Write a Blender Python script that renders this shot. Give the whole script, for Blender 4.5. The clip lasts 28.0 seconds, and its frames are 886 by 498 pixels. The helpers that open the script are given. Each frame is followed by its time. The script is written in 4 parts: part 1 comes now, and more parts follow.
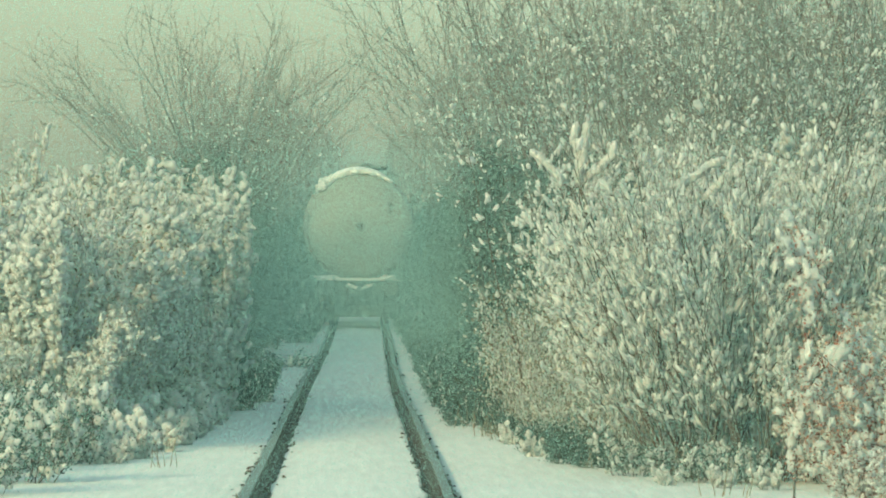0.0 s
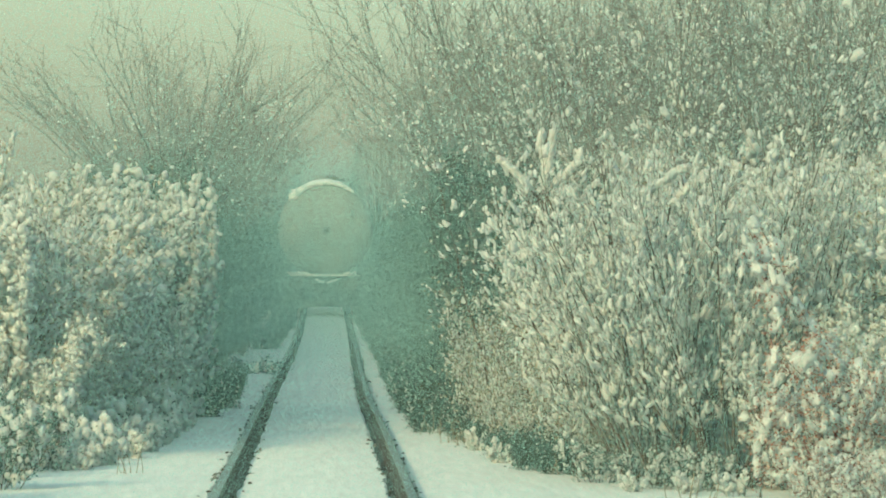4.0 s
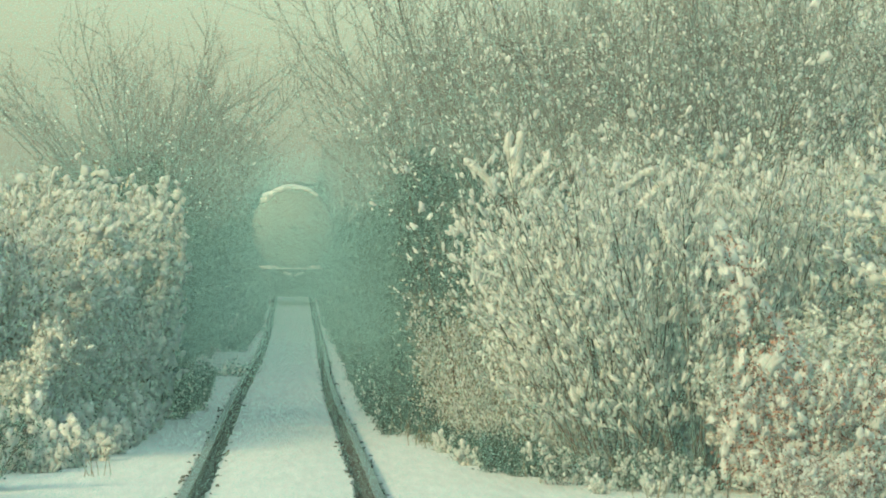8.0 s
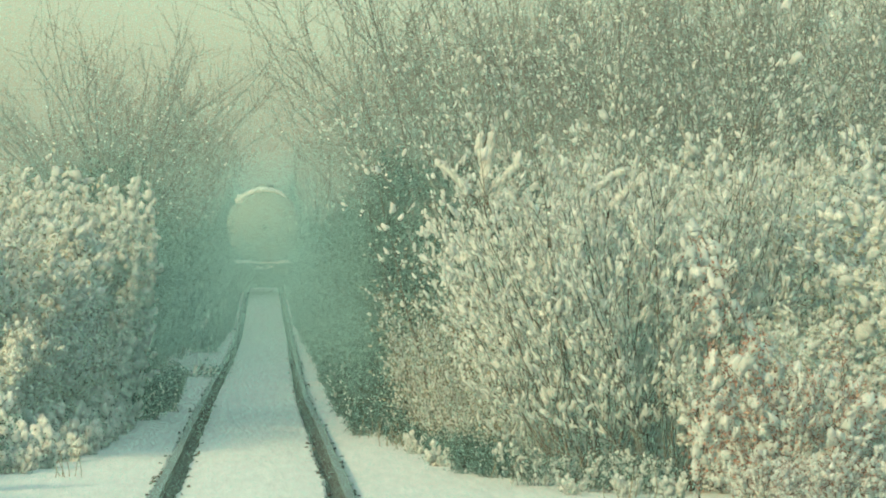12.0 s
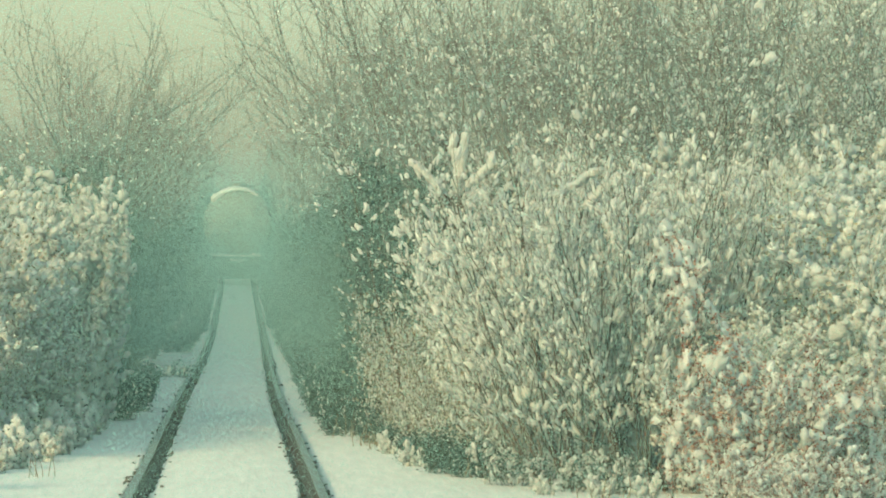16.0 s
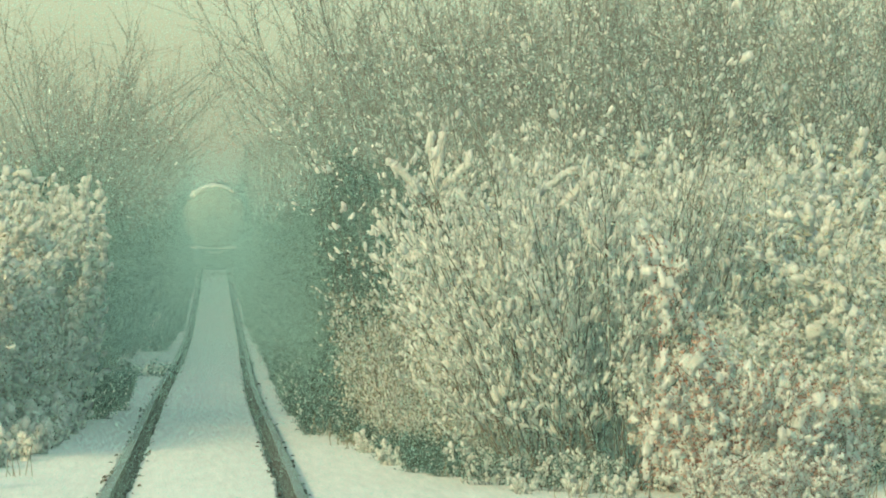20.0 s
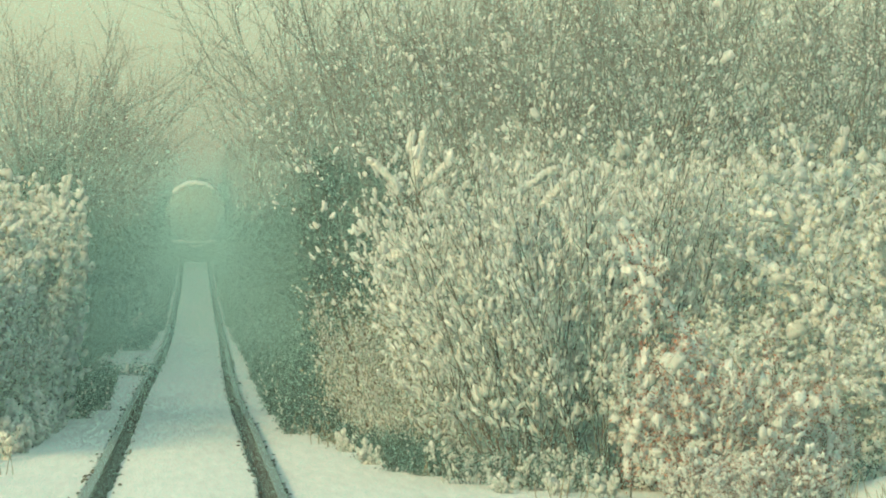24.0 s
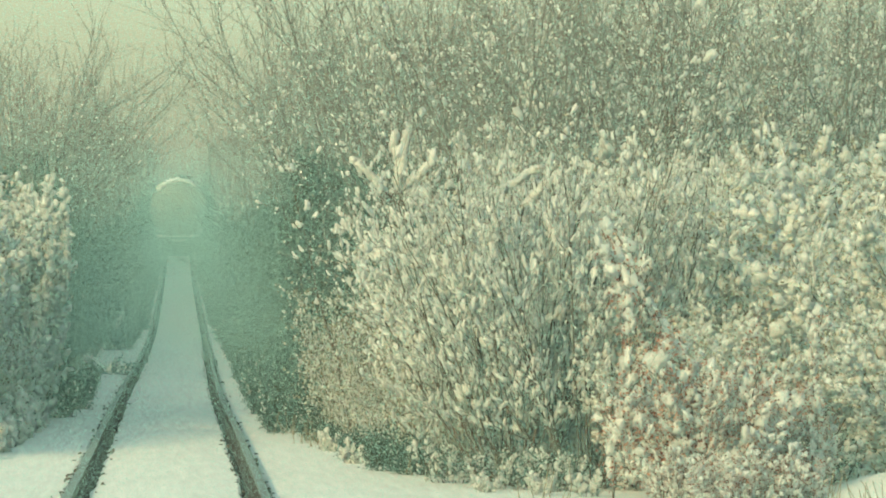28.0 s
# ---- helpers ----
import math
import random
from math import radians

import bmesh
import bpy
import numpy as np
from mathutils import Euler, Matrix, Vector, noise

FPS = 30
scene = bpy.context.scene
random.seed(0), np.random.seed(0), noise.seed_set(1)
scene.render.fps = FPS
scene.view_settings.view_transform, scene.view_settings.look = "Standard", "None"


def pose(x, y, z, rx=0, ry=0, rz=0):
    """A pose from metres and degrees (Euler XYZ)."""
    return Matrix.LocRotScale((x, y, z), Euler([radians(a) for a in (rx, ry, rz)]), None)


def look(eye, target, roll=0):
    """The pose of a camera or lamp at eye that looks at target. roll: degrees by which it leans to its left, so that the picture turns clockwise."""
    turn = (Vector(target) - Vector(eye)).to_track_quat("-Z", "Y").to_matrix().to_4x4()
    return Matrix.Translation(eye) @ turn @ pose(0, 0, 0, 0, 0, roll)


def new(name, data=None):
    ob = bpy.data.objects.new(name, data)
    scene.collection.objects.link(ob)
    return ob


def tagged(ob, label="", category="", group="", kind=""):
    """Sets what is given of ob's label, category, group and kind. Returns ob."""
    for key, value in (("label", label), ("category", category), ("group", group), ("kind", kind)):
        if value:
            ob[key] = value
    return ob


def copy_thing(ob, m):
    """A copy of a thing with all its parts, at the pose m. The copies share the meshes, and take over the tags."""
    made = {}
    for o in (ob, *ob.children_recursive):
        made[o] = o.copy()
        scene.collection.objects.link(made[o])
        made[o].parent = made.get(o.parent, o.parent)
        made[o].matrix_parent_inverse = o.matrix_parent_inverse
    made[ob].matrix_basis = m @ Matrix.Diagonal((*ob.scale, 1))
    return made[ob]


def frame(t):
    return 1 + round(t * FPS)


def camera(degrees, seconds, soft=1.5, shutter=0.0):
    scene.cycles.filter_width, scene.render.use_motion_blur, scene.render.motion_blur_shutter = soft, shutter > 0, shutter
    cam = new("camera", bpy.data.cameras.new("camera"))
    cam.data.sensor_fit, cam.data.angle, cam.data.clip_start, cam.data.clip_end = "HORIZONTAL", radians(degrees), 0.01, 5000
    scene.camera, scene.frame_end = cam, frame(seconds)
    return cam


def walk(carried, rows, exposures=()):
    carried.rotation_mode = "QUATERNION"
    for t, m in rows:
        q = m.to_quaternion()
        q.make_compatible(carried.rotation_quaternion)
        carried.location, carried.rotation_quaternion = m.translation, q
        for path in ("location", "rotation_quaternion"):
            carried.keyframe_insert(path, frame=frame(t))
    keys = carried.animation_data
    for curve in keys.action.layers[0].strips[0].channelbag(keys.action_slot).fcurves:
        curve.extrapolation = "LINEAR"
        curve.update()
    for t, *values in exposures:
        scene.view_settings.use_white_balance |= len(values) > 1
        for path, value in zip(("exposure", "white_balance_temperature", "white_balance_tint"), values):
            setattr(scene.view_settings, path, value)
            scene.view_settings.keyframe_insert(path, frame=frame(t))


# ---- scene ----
cam = camera(8.0, 28.0, soft=1.85)
# the camera stands on the track and pans: seconds, degrees to the right, degrees up
PAN = [
    (0, 0.7578, 0.2840), (0.5, 0.7955, 0.2908), (1, 0.8357, 0.2995), (1.5, 0.8769, 0.3082), (2, 0.9076, 0.3162),
    (2.5, 0.9439, 0.3238), (3, 0.9833, 0.3307), (3.5, 1.0237, 0.3362), (5.5, 1.1786, 0.3553), (6, 1.2146, 0.3571),
    (6.5, 1.2499, 0.3613), (7, 1.2866, 0.3629), (7.5, 1.3206, 0.3633), (8, 1.3564, 0.3638), (8.5, 1.3901, 0.3648),
    (9, 1.4242, 0.3681), (9.5, 1.4592, 0.3705), (10, 1.4916, 0.3710), (10.5, 1.5234, 0.3710), (11, 1.5550, 0.3709),
    (11.5, 1.5865, 0.3705), (12, 1.6170, 0.3709), (12.5, 1.6487, 0.3710), (14.5, 1.7728, 0.3710), (15, 1.7989, 0.3710),
    (15.5, 1.8278, 0.3710), (16, 1.8569, 0.3710), (16.5, 1.8836, 0.3710), (17, 1.9122, 0.3710), (17.5, 1.9372, 0.3708),
    (18, 1.9616, 0.3691), (18.5, 1.9872, 0.3650), (19, 2.0143, 0.3633), (19.5, 2.0387, 0.3631), (20, 2.0622, 0.3631),
    (20.5, 2.0856, 0.3631), (21, 2.1090, 0.3631), (21.5, 2.1324, 0.3631), (23.5, 2.2184, 0.3553), (24, 2.2360, 0.3553),
    (24.5, 2.2568, 0.3553), (25, 2.2767, 0.3553), (25.5, 2.2959, 0.3545), (26, 2.3142, 0.3511), (26.5, 2.3344, 0.3482),
    (27, 2.3524, 0.3475), (27.5, 2.3722, 0.3475), (28, 2.3904, 0.3475),
]
EYE = (0.0, 0.0, 1.58)
walk(cam, [(t, pose(*EYE, 90 + up, 0, -right)) for t, right, up in PAN],
     exposures=[(0.0, 1.43, 6350, -34), (10.0, 1.47, 6650, -31), (28.0, 1.51, 7050, -30)])

# ---- light: low winter sun from the left, thin mist in the sky ----
SUN_ELEVATION, SUN_TURN = 25.0, -150.0        # degrees; turn from +y, clockwise
world = bpy.data.worlds.new("winter_sky")
scene.world = world
world.use_nodes = True
wn = world.node_tree.nodes
sky = wn.new("ShaderNodeTexSky")
sky.sky_type, sky.sun_disc = "NISHITA", False
sky.sun_elevation, sky.sun_rotation = radians(SUN_ELEVATION), radians(SUN_TURN % 360)
sky.air_density, sky.dust_density, sky.ozone_density = 1.0, 2.8, 1.0
wn["Background"].inputs["Strength"].default_value = 0.15
haze = wn.new("ShaderNodeMix")               # a veil of even mist over the clear sky
haze.data_type = "RGBA"
haze.inputs[0].default_value = 0.6
# the mist is warm along the horizon and cold blue overhead
way, parts, grade = wn.new("ShaderNodeTexCoord"), wn.new("ShaderNodeSeparateXYZ"), wn.new("ShaderNodeValToRGB")
world.node_tree.links.new(way.outputs["Generated"], parts.inputs[0])
world.node_tree.links.new(parts.outputs[2], grade.inputs[0])
grade.color_ramp.elements[0].position, grade.color_ramp.elements[0].color = 0.05, (0.93, 0.47, 0.445, 1)
grade.color_ramp.elements[1].position, grade.color_ramp.elements[1].color = 0.45, (1.35, 1.5, 1.7, 1)
world.node_tree.links.new(grade.outputs[0], haze.inputs[7])
world.node_tree.links.new(sky.outputs[0], haze.inputs[6])
world.node_tree.links.new(haze.outputs[2], wn["Background"].inputs["Color"])
sun_way = Vector((math.sin(radians(SUN_TURN)) * math.cos(radians(SUN_ELEVATION)),
                  math.cos(radians(SUN_TURN)) * math.cos(radians(SUN_ELEVATION)), math.sin(radians(SUN_ELEVATION))))
sun = new("sun", bpy.data.lights.new("sun", "SUN"))
sun.data.energy, sun.data.angle, sun.data.color = 1.42, radians(2.5), (1.0, 0.6, 0.34)
sun.matrix_world = look(sun_way * 50, (0, 0, 0))


# ---- materials ----
def material(name, rough=0.8, metal=0.0):
    m = bpy.data.materials.new(name)
    m.use_nodes = True
    bsdf = m.node_tree.nodes["Principled BSDF"]
    bsdf.inputs["Roughness"].default_value, bsdf.inputs["Metallic"].default_value = rough, metal
    return m, m.node_tree, bsdf


def mottled(name, stops, scale=4.0, fine=40.0, rough=0.8, metal=0.0, bump=0.3, depth=0.01, island=0.0, stretch=(1, 1, 1)):
    """A surface whose colour runs through stops with noise at two scales; island: how much each loose piece differs."""
    m, nt, bsdf = material(name, rough, metal)
    add, link = nt.nodes.new, nt.links.new
    coord, mapping = add("ShaderNodeTexCoord"), add("ShaderNodeMapping")
    mapping.inputs["Scale"].default_value = stretch
    link(coord.outputs["Object"], mapping.inputs["Vector"])
    big, small, mix = add("ShaderNodeTexNoise"), add("ShaderNodeTexNoise"), add("ShaderNodeMath")
    big.inputs["Scale"].default_value, small.inputs["Scale"].default_value = scale, fine
    big.inputs["Detail"].default_value, small.inputs["Detail"].default_value = 4, 3
    for n in (big, small):
        link(mapping.outputs[0], n.inputs["Vector"])
    mix.operation = "MULTIPLY_ADD"
    link(small.outputs[0], mix.inputs[0])
    mix.inputs[1].default_value = 0.4
    scaled = add("ShaderNodeMath")
    scaled.operation, scaled.inputs[1].default_value = "MULTIPLY", 0.6
    link(big.outputs[0], scaled.inputs[0])
    link(scaled.outputs[0], mix.inputs[2])
    last = mix.outputs[0]
    if island:
        geo, vary = add("ShaderNodeNewGeometry"), add("ShaderNodeMath")
        vary.operation, vary.inputs[1].default_value = "MULTIPLY_ADD", island
        link(geo.outputs["Random Per Island"], vary.inputs[0])
        shift = add("ShaderNodeMath")
        shift.operation, shift.inputs[1].default_value = "SUBTRACT", island / 2
        link(last, shift.inputs[0])
        link(shift.outputs[0], vary.inputs[2])
        last = vary.outputs[0]
    ramp = add("ShaderNodeValToRGB")
    while len(ramp.color_ramp.elements) < len(stops):
        ramp.color_ramp.elements.new(0.5)
    for e, (at, colour) in zip(ramp.color_ramp.elements, stops):
        e.position, e.color = at, (*colour, 1)
    link(last, ramp.inputs[0])
    link(ramp.outputs[0], bsdf.inputs["Base Color"])
    if bump:
        b = add("ShaderNodeBump")
        b.inputs["Strength"].default_value, b.inputs["Distance"].default_value = bump, depth
        link(mix.outputs[0], b.inputs["Height"])
        link(b.outputs[0], bsdf.inputs["Normal"])
    return m


def thin(m, share):
    """Lets light through a thin or powdery surface: mixes in a translucent shader of the same colour."""
    nt = m.node_tree
    out, bsdf = nt.nodes["Material Output"], nt.nodes["Principled BSDF"]
    tr, mix = nt.nodes.new("ShaderNodeBsdfTranslucent"), nt.nodes.new("ShaderNodeMixShader")
    mix.inputs[0].default_value = share
    nt.links.new(bsdf.inputs["Base Color"].links[0].from_socket, tr.inputs["Color"])
    nt.links.new(bsdf.outputs[0], mix.inputs[1])
    nt.links.new(tr.outputs[0], mix.inputs[2])
    nt.links.new(mix.outputs[0], out.inputs[0])
    return m


SNOW_GROUND = mottled("trodden_snow", [(0.3, (0.5, 0.51, 0.505)), (0.5, (0.6, 0.605, 0.59)), (0.7, (0.7, 0.7, 0.68))], 14.0, 50, 0.7, bump=0.6, depth=0.03, stretch=(1, 0.05, 1))
SNOW_CLUMP = thin(mottled("clinging_snow", [(0.25, (0.58, 0.6, 0.6)), (0.7, (0.8, 0.8, 0.8))], 6, 50, 0.75, bump=0.4, depth=0.01, island=0.3), 0.55)
FROST_LEAF = thin(mottled("frosted_leaf", [(0.2, (0.34, 0.33, 0.27)), (0.45, (0.54, 0.53, 0.47)), (0.75, (0.72, 0.73, 0.72))], 8, 60, 0.7, bump=0, island=0.8), 0.35)
OLIVE_LEAF = thin(mottled("snow_dusted_olive_leaf", [(0.2, (0.17, 0.15, 0.1)), (0.45, (0.36, 0.335, 0.26)), (0.75, (0.6, 0.59, 0.54))], 8, 60, 0.7, bump=0, island=0.8), 0.35)
DULL_LEAF = thin(mottled("dull_winter_leaf", [(0.2, (0.035, 0.06, 0.055)), (0.6, (0.06, 0.1, 0.09)), (0.95, (0.11, 0.155, 0.145))], 8, 60, 0.7, bump=0, island=0.35), 0.25)
RED_LEAF = thin(mottled("withered_red_leaf", [(0.2, (0.13, 0.05, 0.042)), (0.5, (0.34, 0.16, 0.12)), (0.8, (0.48, 0.33, 0.26))], 8, 60, 0.7, bump=0, island=0.8), 0.3)
BARK = mottled("frosted_bark", [(0.3, (0.16, 0.155, 0.15)), (0.55, (0.28, 0.285, 0.28)), (0.75, (0.53, 0.54, 0.54))], 3, 40, 0.85, bump=0.5, depth=0.005)
BARK_DARK = mottled("damp_bark", [(0.3, (0.06, 0.06, 0.058)), (0.6, (0.13, 0.13, 0.128)), (0.8, (0.26, 0.265, 0.265))], 3, 40, 0.85, bump=0.5, depth=0.005)
BARK_WARM = mottled("reddish_twig_bark", [(0.3, (0.035, 0.027, 0.023)), (0.6, (0.08, 0.062, 0.05)), (0.85, (0.24, 0.22, 0.2))], 3, 40, 0.85, bump=0.5, depth=0.005)
STRAW = thin(mottled("dry_grass", [(0.3, (0.16, 0.13, 0.09)), (0.7, (0.32, 0.28, 0.21))], 8, 60, 0.8, bump=0, island=0.6), 0.3)
BALLAST = mottled("dark_ballast", [(0.3, (0.018, 0.016, 0.014)), (0.7, (0.05, 0.043, 0.038))], 8, 40, 0.9, bump=1.0, depth=0.04)
STONE = mottled("ballast_stone", [(0.3, (0.035, 0.03, 0.027)), (0.7, (0.1, 0.085, 0.075))], 8, 40, 0.9, bump=0.6, depth=0.01, island=0.5)
RAIL_SIDE = mottled("rusty_rail_web", [(0.3, (0.018, 0.013, 0.01)), (0.65, (0.042, 0.028, 0.02)), (0.8, (0.1, 0.06, 0.038))], 2, 30, 0.85, bump=0.4, depth=0.005, stretch=(1, 0.15, 1))
RAIL_TOP = mottled("worn_rail_head", [(0.3, (0.1, 0.12, 0.1)), (0.7, (0.18, 0.2, 0.17))], 2, 40, 0.55, 0.5, bump=0.15, depth=0.002, stretch=(1, 0.08, 1))
TANK_PAINT = mottled("weathered_tank_paint", [(0.3, (0.13, 0.15, 0.14)), (0.55, (0.18, 0.195, 0.18)), (0.75, (0.24, 0.24, 0.215))], 0.9, 9, 0.6, bump=0.1, depth=0.01)
TANK_BAND = mottled("grimy_tank_seam", [(0.3, (0.16, 0.15, 0.14)), (0.7, (0.27, 0.26, 0.24))], 2, 20, 0.7)
FRAME_STEEL = mottled("rimed_underframe_steel", [(0.3, (0.04, 0.052, 0.05)), (0.7, (0.1, 0.115, 0.11))], 3, 30, 0.8, bump=0.3)
WHEEL_STEEL = mottled("wheel_steel", [(0.3, (0.05, 0.055, 0.052)), (0.7, (0.11, 0.12, 0.115))], 5, 30, 0.6, 0.4)
PLATE = mottled("dark_plate", [(0.3, (0.015, 0.015, 0.015)), (0.7, (0.03, 0.03, 0.03))], 5, 40, 0.6)


# ---- mesh helpers ----
def mesh_object(name, verts, faces, mat, parent=None, label="", smooth=False):
    me = bpy.data.meshes.new(name)
    me.from_pydata(np.asarray(verts, float).tolist(), [], faces if isinstance(faces, list) else faces.tolist())
    for m in (mat if isinstance(mat, (list, tuple)) else [mat]):
        me.materials.append(m)
    if smooth:
        me.shade_smooth()
    me.update()
    ob = new(name, me)
    ob.parent = parent
    if label:
        ob["label"] = label
    return ob


def part(name, bm, mat, parent, label="", smooth=False):
    """Links a bmesh as one mesh object under a thing or a part."""
    me = bpy.data.meshes.new(name)
    bmesh.ops.recalc_face_normals(bm, faces=bm.faces)
    bm.to_mesh(me)
    bm.free()
    me.materials.append(mat)
    if smooth:
        me.shade_smooth()
    ob = new(name, me)
    ob.parent = parent
    if label:
        ob["label"] = label
    return ob


def box(bm, size, at, bevel=0.0, turn=None):
    m = Matrix.Translation(at) @ (turn or Matrix()) @ Matrix.Diagonal((*size, 1))
    made = bmesh.ops.create_cube(bm, size=1, matrix=m)
    if bevel:
        edges = list({e for v in made["verts"] for e in v.link_edges})
        bmesh.ops.bevel(bm, geom=edges, offset=bevel, segments=2, affect="EDGES", profile=0.5)
    return bm


def rod(bm, a, b, r, sides=8, r2=None):
    a, b = Vector(a), Vector(b)
    m = Matrix.Translation((a + b) / 2) @ (b - a).to_track_quat("Z", "Y").to_matrix().to_4x4()
    bmesh.ops.create_cone(bm, cap_ends=True, segments=sides, radius1=r, radius2=r if r2 is None else r2, depth=(b - a).length, matrix=m)
    return bm


class Heap:
    """Collects many small pieces into one mesh."""
    def __init__(self):
        self.v, self.f, self.n = [], [], 0

    def add(self, verts, faces):
        self.v.append(np.asarray(verts, float))
        self.f.extend((np.asarray(faces) + self.n).tolist())
        self.n += len(verts)

    def place(self, name, mat, parent=None, label="", smooth=False):
        return mesh_object(name, np.concatenate(self.v), self.f, mat, parent, label, smooth)


def tube(points, radii, sides):
    """Verts and faces of a tapered tube along points."""
    p = np.asarray(points)
    d = np.gradient(p, axis=0)
    d /= np.linalg.norm(d, axis=1)[:, None] + 1e-9
    ref = np.array([0.3, 0.9, 0.1]) if abs(d[0][1]) < 0.8 else np.array([1.0, 0.1, 0.0])
    u = np.cross(d, ref)
    u /= np.linalg.norm(u, axis=1)[:, None] + 1e-9
    w = np.cross(d, u)
    a = np.arange(sides) * 2 * np.pi / sides
    ring = u[:, None] * np.cos(a)[None, :, None] + w[:, None] * np.sin(a)[None, :, None]
    v = (p[:, None] + ring * np.asarray(radii)[:, None, None]).reshape(-1, 3)
    f = [(i * sides + k, i * sides + (k + 1) % sides, (i + 1) * sides + (k + 1) % sides, (i + 1) * sides + k)
         for i in range(len(p) - 1) for k in range(sides)]
    return v, np.array(f)


def blob_shapes(rng, count, level):
    """Lumpy snow clumps of about unit radius, flatter below."""
    shapes = []
    for _ in range(count):
        bm = bmesh.new()
        bmesh.ops.create_icosphere(bm, subdivisions=level, radius=1)
        off = Vector(rng.uniform(-9, 9, 3))
        for v in bm.verts:
            k = 1 + 0.95 * noise.noise(v.co * 1.3 + off) + 0.6 * noise.noise(v.co * 3.1 + off)
            v.co = v.co * k
            if v.co.z < 0:
                v.co.z *= 0.75
        bm.verts.index_update()
        shapes.append((np.array([v.co[:] for v in bm.verts]), np.array([[v.index for v in f.verts] for f in bm.faces])))
        bm.free()
    return shapes


SHAPE_RNG = np.random.default_rng(5)
BLOBS_FINE, BLOBS_COARSE = blob_shapes(SHAPE_RNG, 8, 2), blob_shapes(SHAPE_RNG, 6, 1)
BLOBS_MIXED = BLOBS_FINE[:2] + BLOBS_COARSE


def scatter_blobs(rng, at, along, size, shapes, girth=(0.65, 1.0), reach=(0.9, 1.9)):
    """One mesh's worth of clumps at points, drawn out along the given ways."""
    n = len(at)
    pick = rng.integers(len(shapes), size=n)
    verts, faces, base = [], [], 0
    along = along / (np.linalg.norm(along, axis=1)[:, None] + 1e-9)
    side = np.cross(along, rng.normal(size=(n, 3)))
    side /= np.linalg.norm(side, axis=1)[:, None] + 1e-9
    third = np.cross(along, side)
    frames = np.stack([side, third, along], 1)
    for k in range(len(shapes)):
        idx = np.nonzero(pick == k)[0]
        if not len(idx):
            continue
        v, f = shapes[k]
        s = size[idx][:, None] * np.stack([rng.uniform(*girth, len(idx)), rng.uniform(*girth, len(idx)), rng.uniform(*reach, len(idx))], 1)
        local = v[None] * s[:, None]
        out = np.einsum("nvi,nij->nvj", local, frames[idx]) + at[idx][:, None]
        verts.append(out.reshape(-1, 3))
        faces.append((f[None] + (np.arange(len(idx)) * len(v))[:, None, None]).reshape(-1, 3) + base)
        base += len(idx) * len(v)
    return np.concatenate(verts), np.concatenate(faces)


def scatter_leaves(rng, at, size):
    """Small folded leaves, two triangles each side of the midrib."""
    n = len(at)
    a = rng.normal(size=(n, 3))
    a /= np.linalg.norm(a, axis=1)[:, None]
    b = np.cross(a, rng.normal(size=(n, 3)))
    b /= np.linalg.norm(b, axis=1)[:, None]
    c = np.cross(a, b)
    s = size[:, None]
    v = np.stack([at, at + a * s * 0.5 + b * s * 0.3 + c * s * 0.12, at + a * s, at + a * s * 0.5 - b * s * 0.3 + c * s * 0.12], 1).reshape(-1, 3)
    k = (np.arange(n) * 4)[:, None]
    f = np.concatenate([k + [0, 1, 2], k + [0, 2, 3]])
    return v, f


def wander(rng, start, way, length, steps, bend, rise):
    """A crooked branch: points from start along way."""
    p, d = [np.array(start, float)], np.array(way, float)
    for _ in range(steps):
        d = d + rng.normal(size=3) * bend + np.array([0, 0, rise])
        d /= np.linalg.norm(d)
        p.append(p[-1] + d * length / steps)
    return np.array(p)


def split_way(rng, d, degrees):
    d = d / np.linalg.norm(d)
    s = np.cross(d, rng.normal(size=3))
    s /= np.linalg.norm(s) + 1e-9
    a = radians(degrees)
    return d * math.cos(a) + s * math.sin(a)


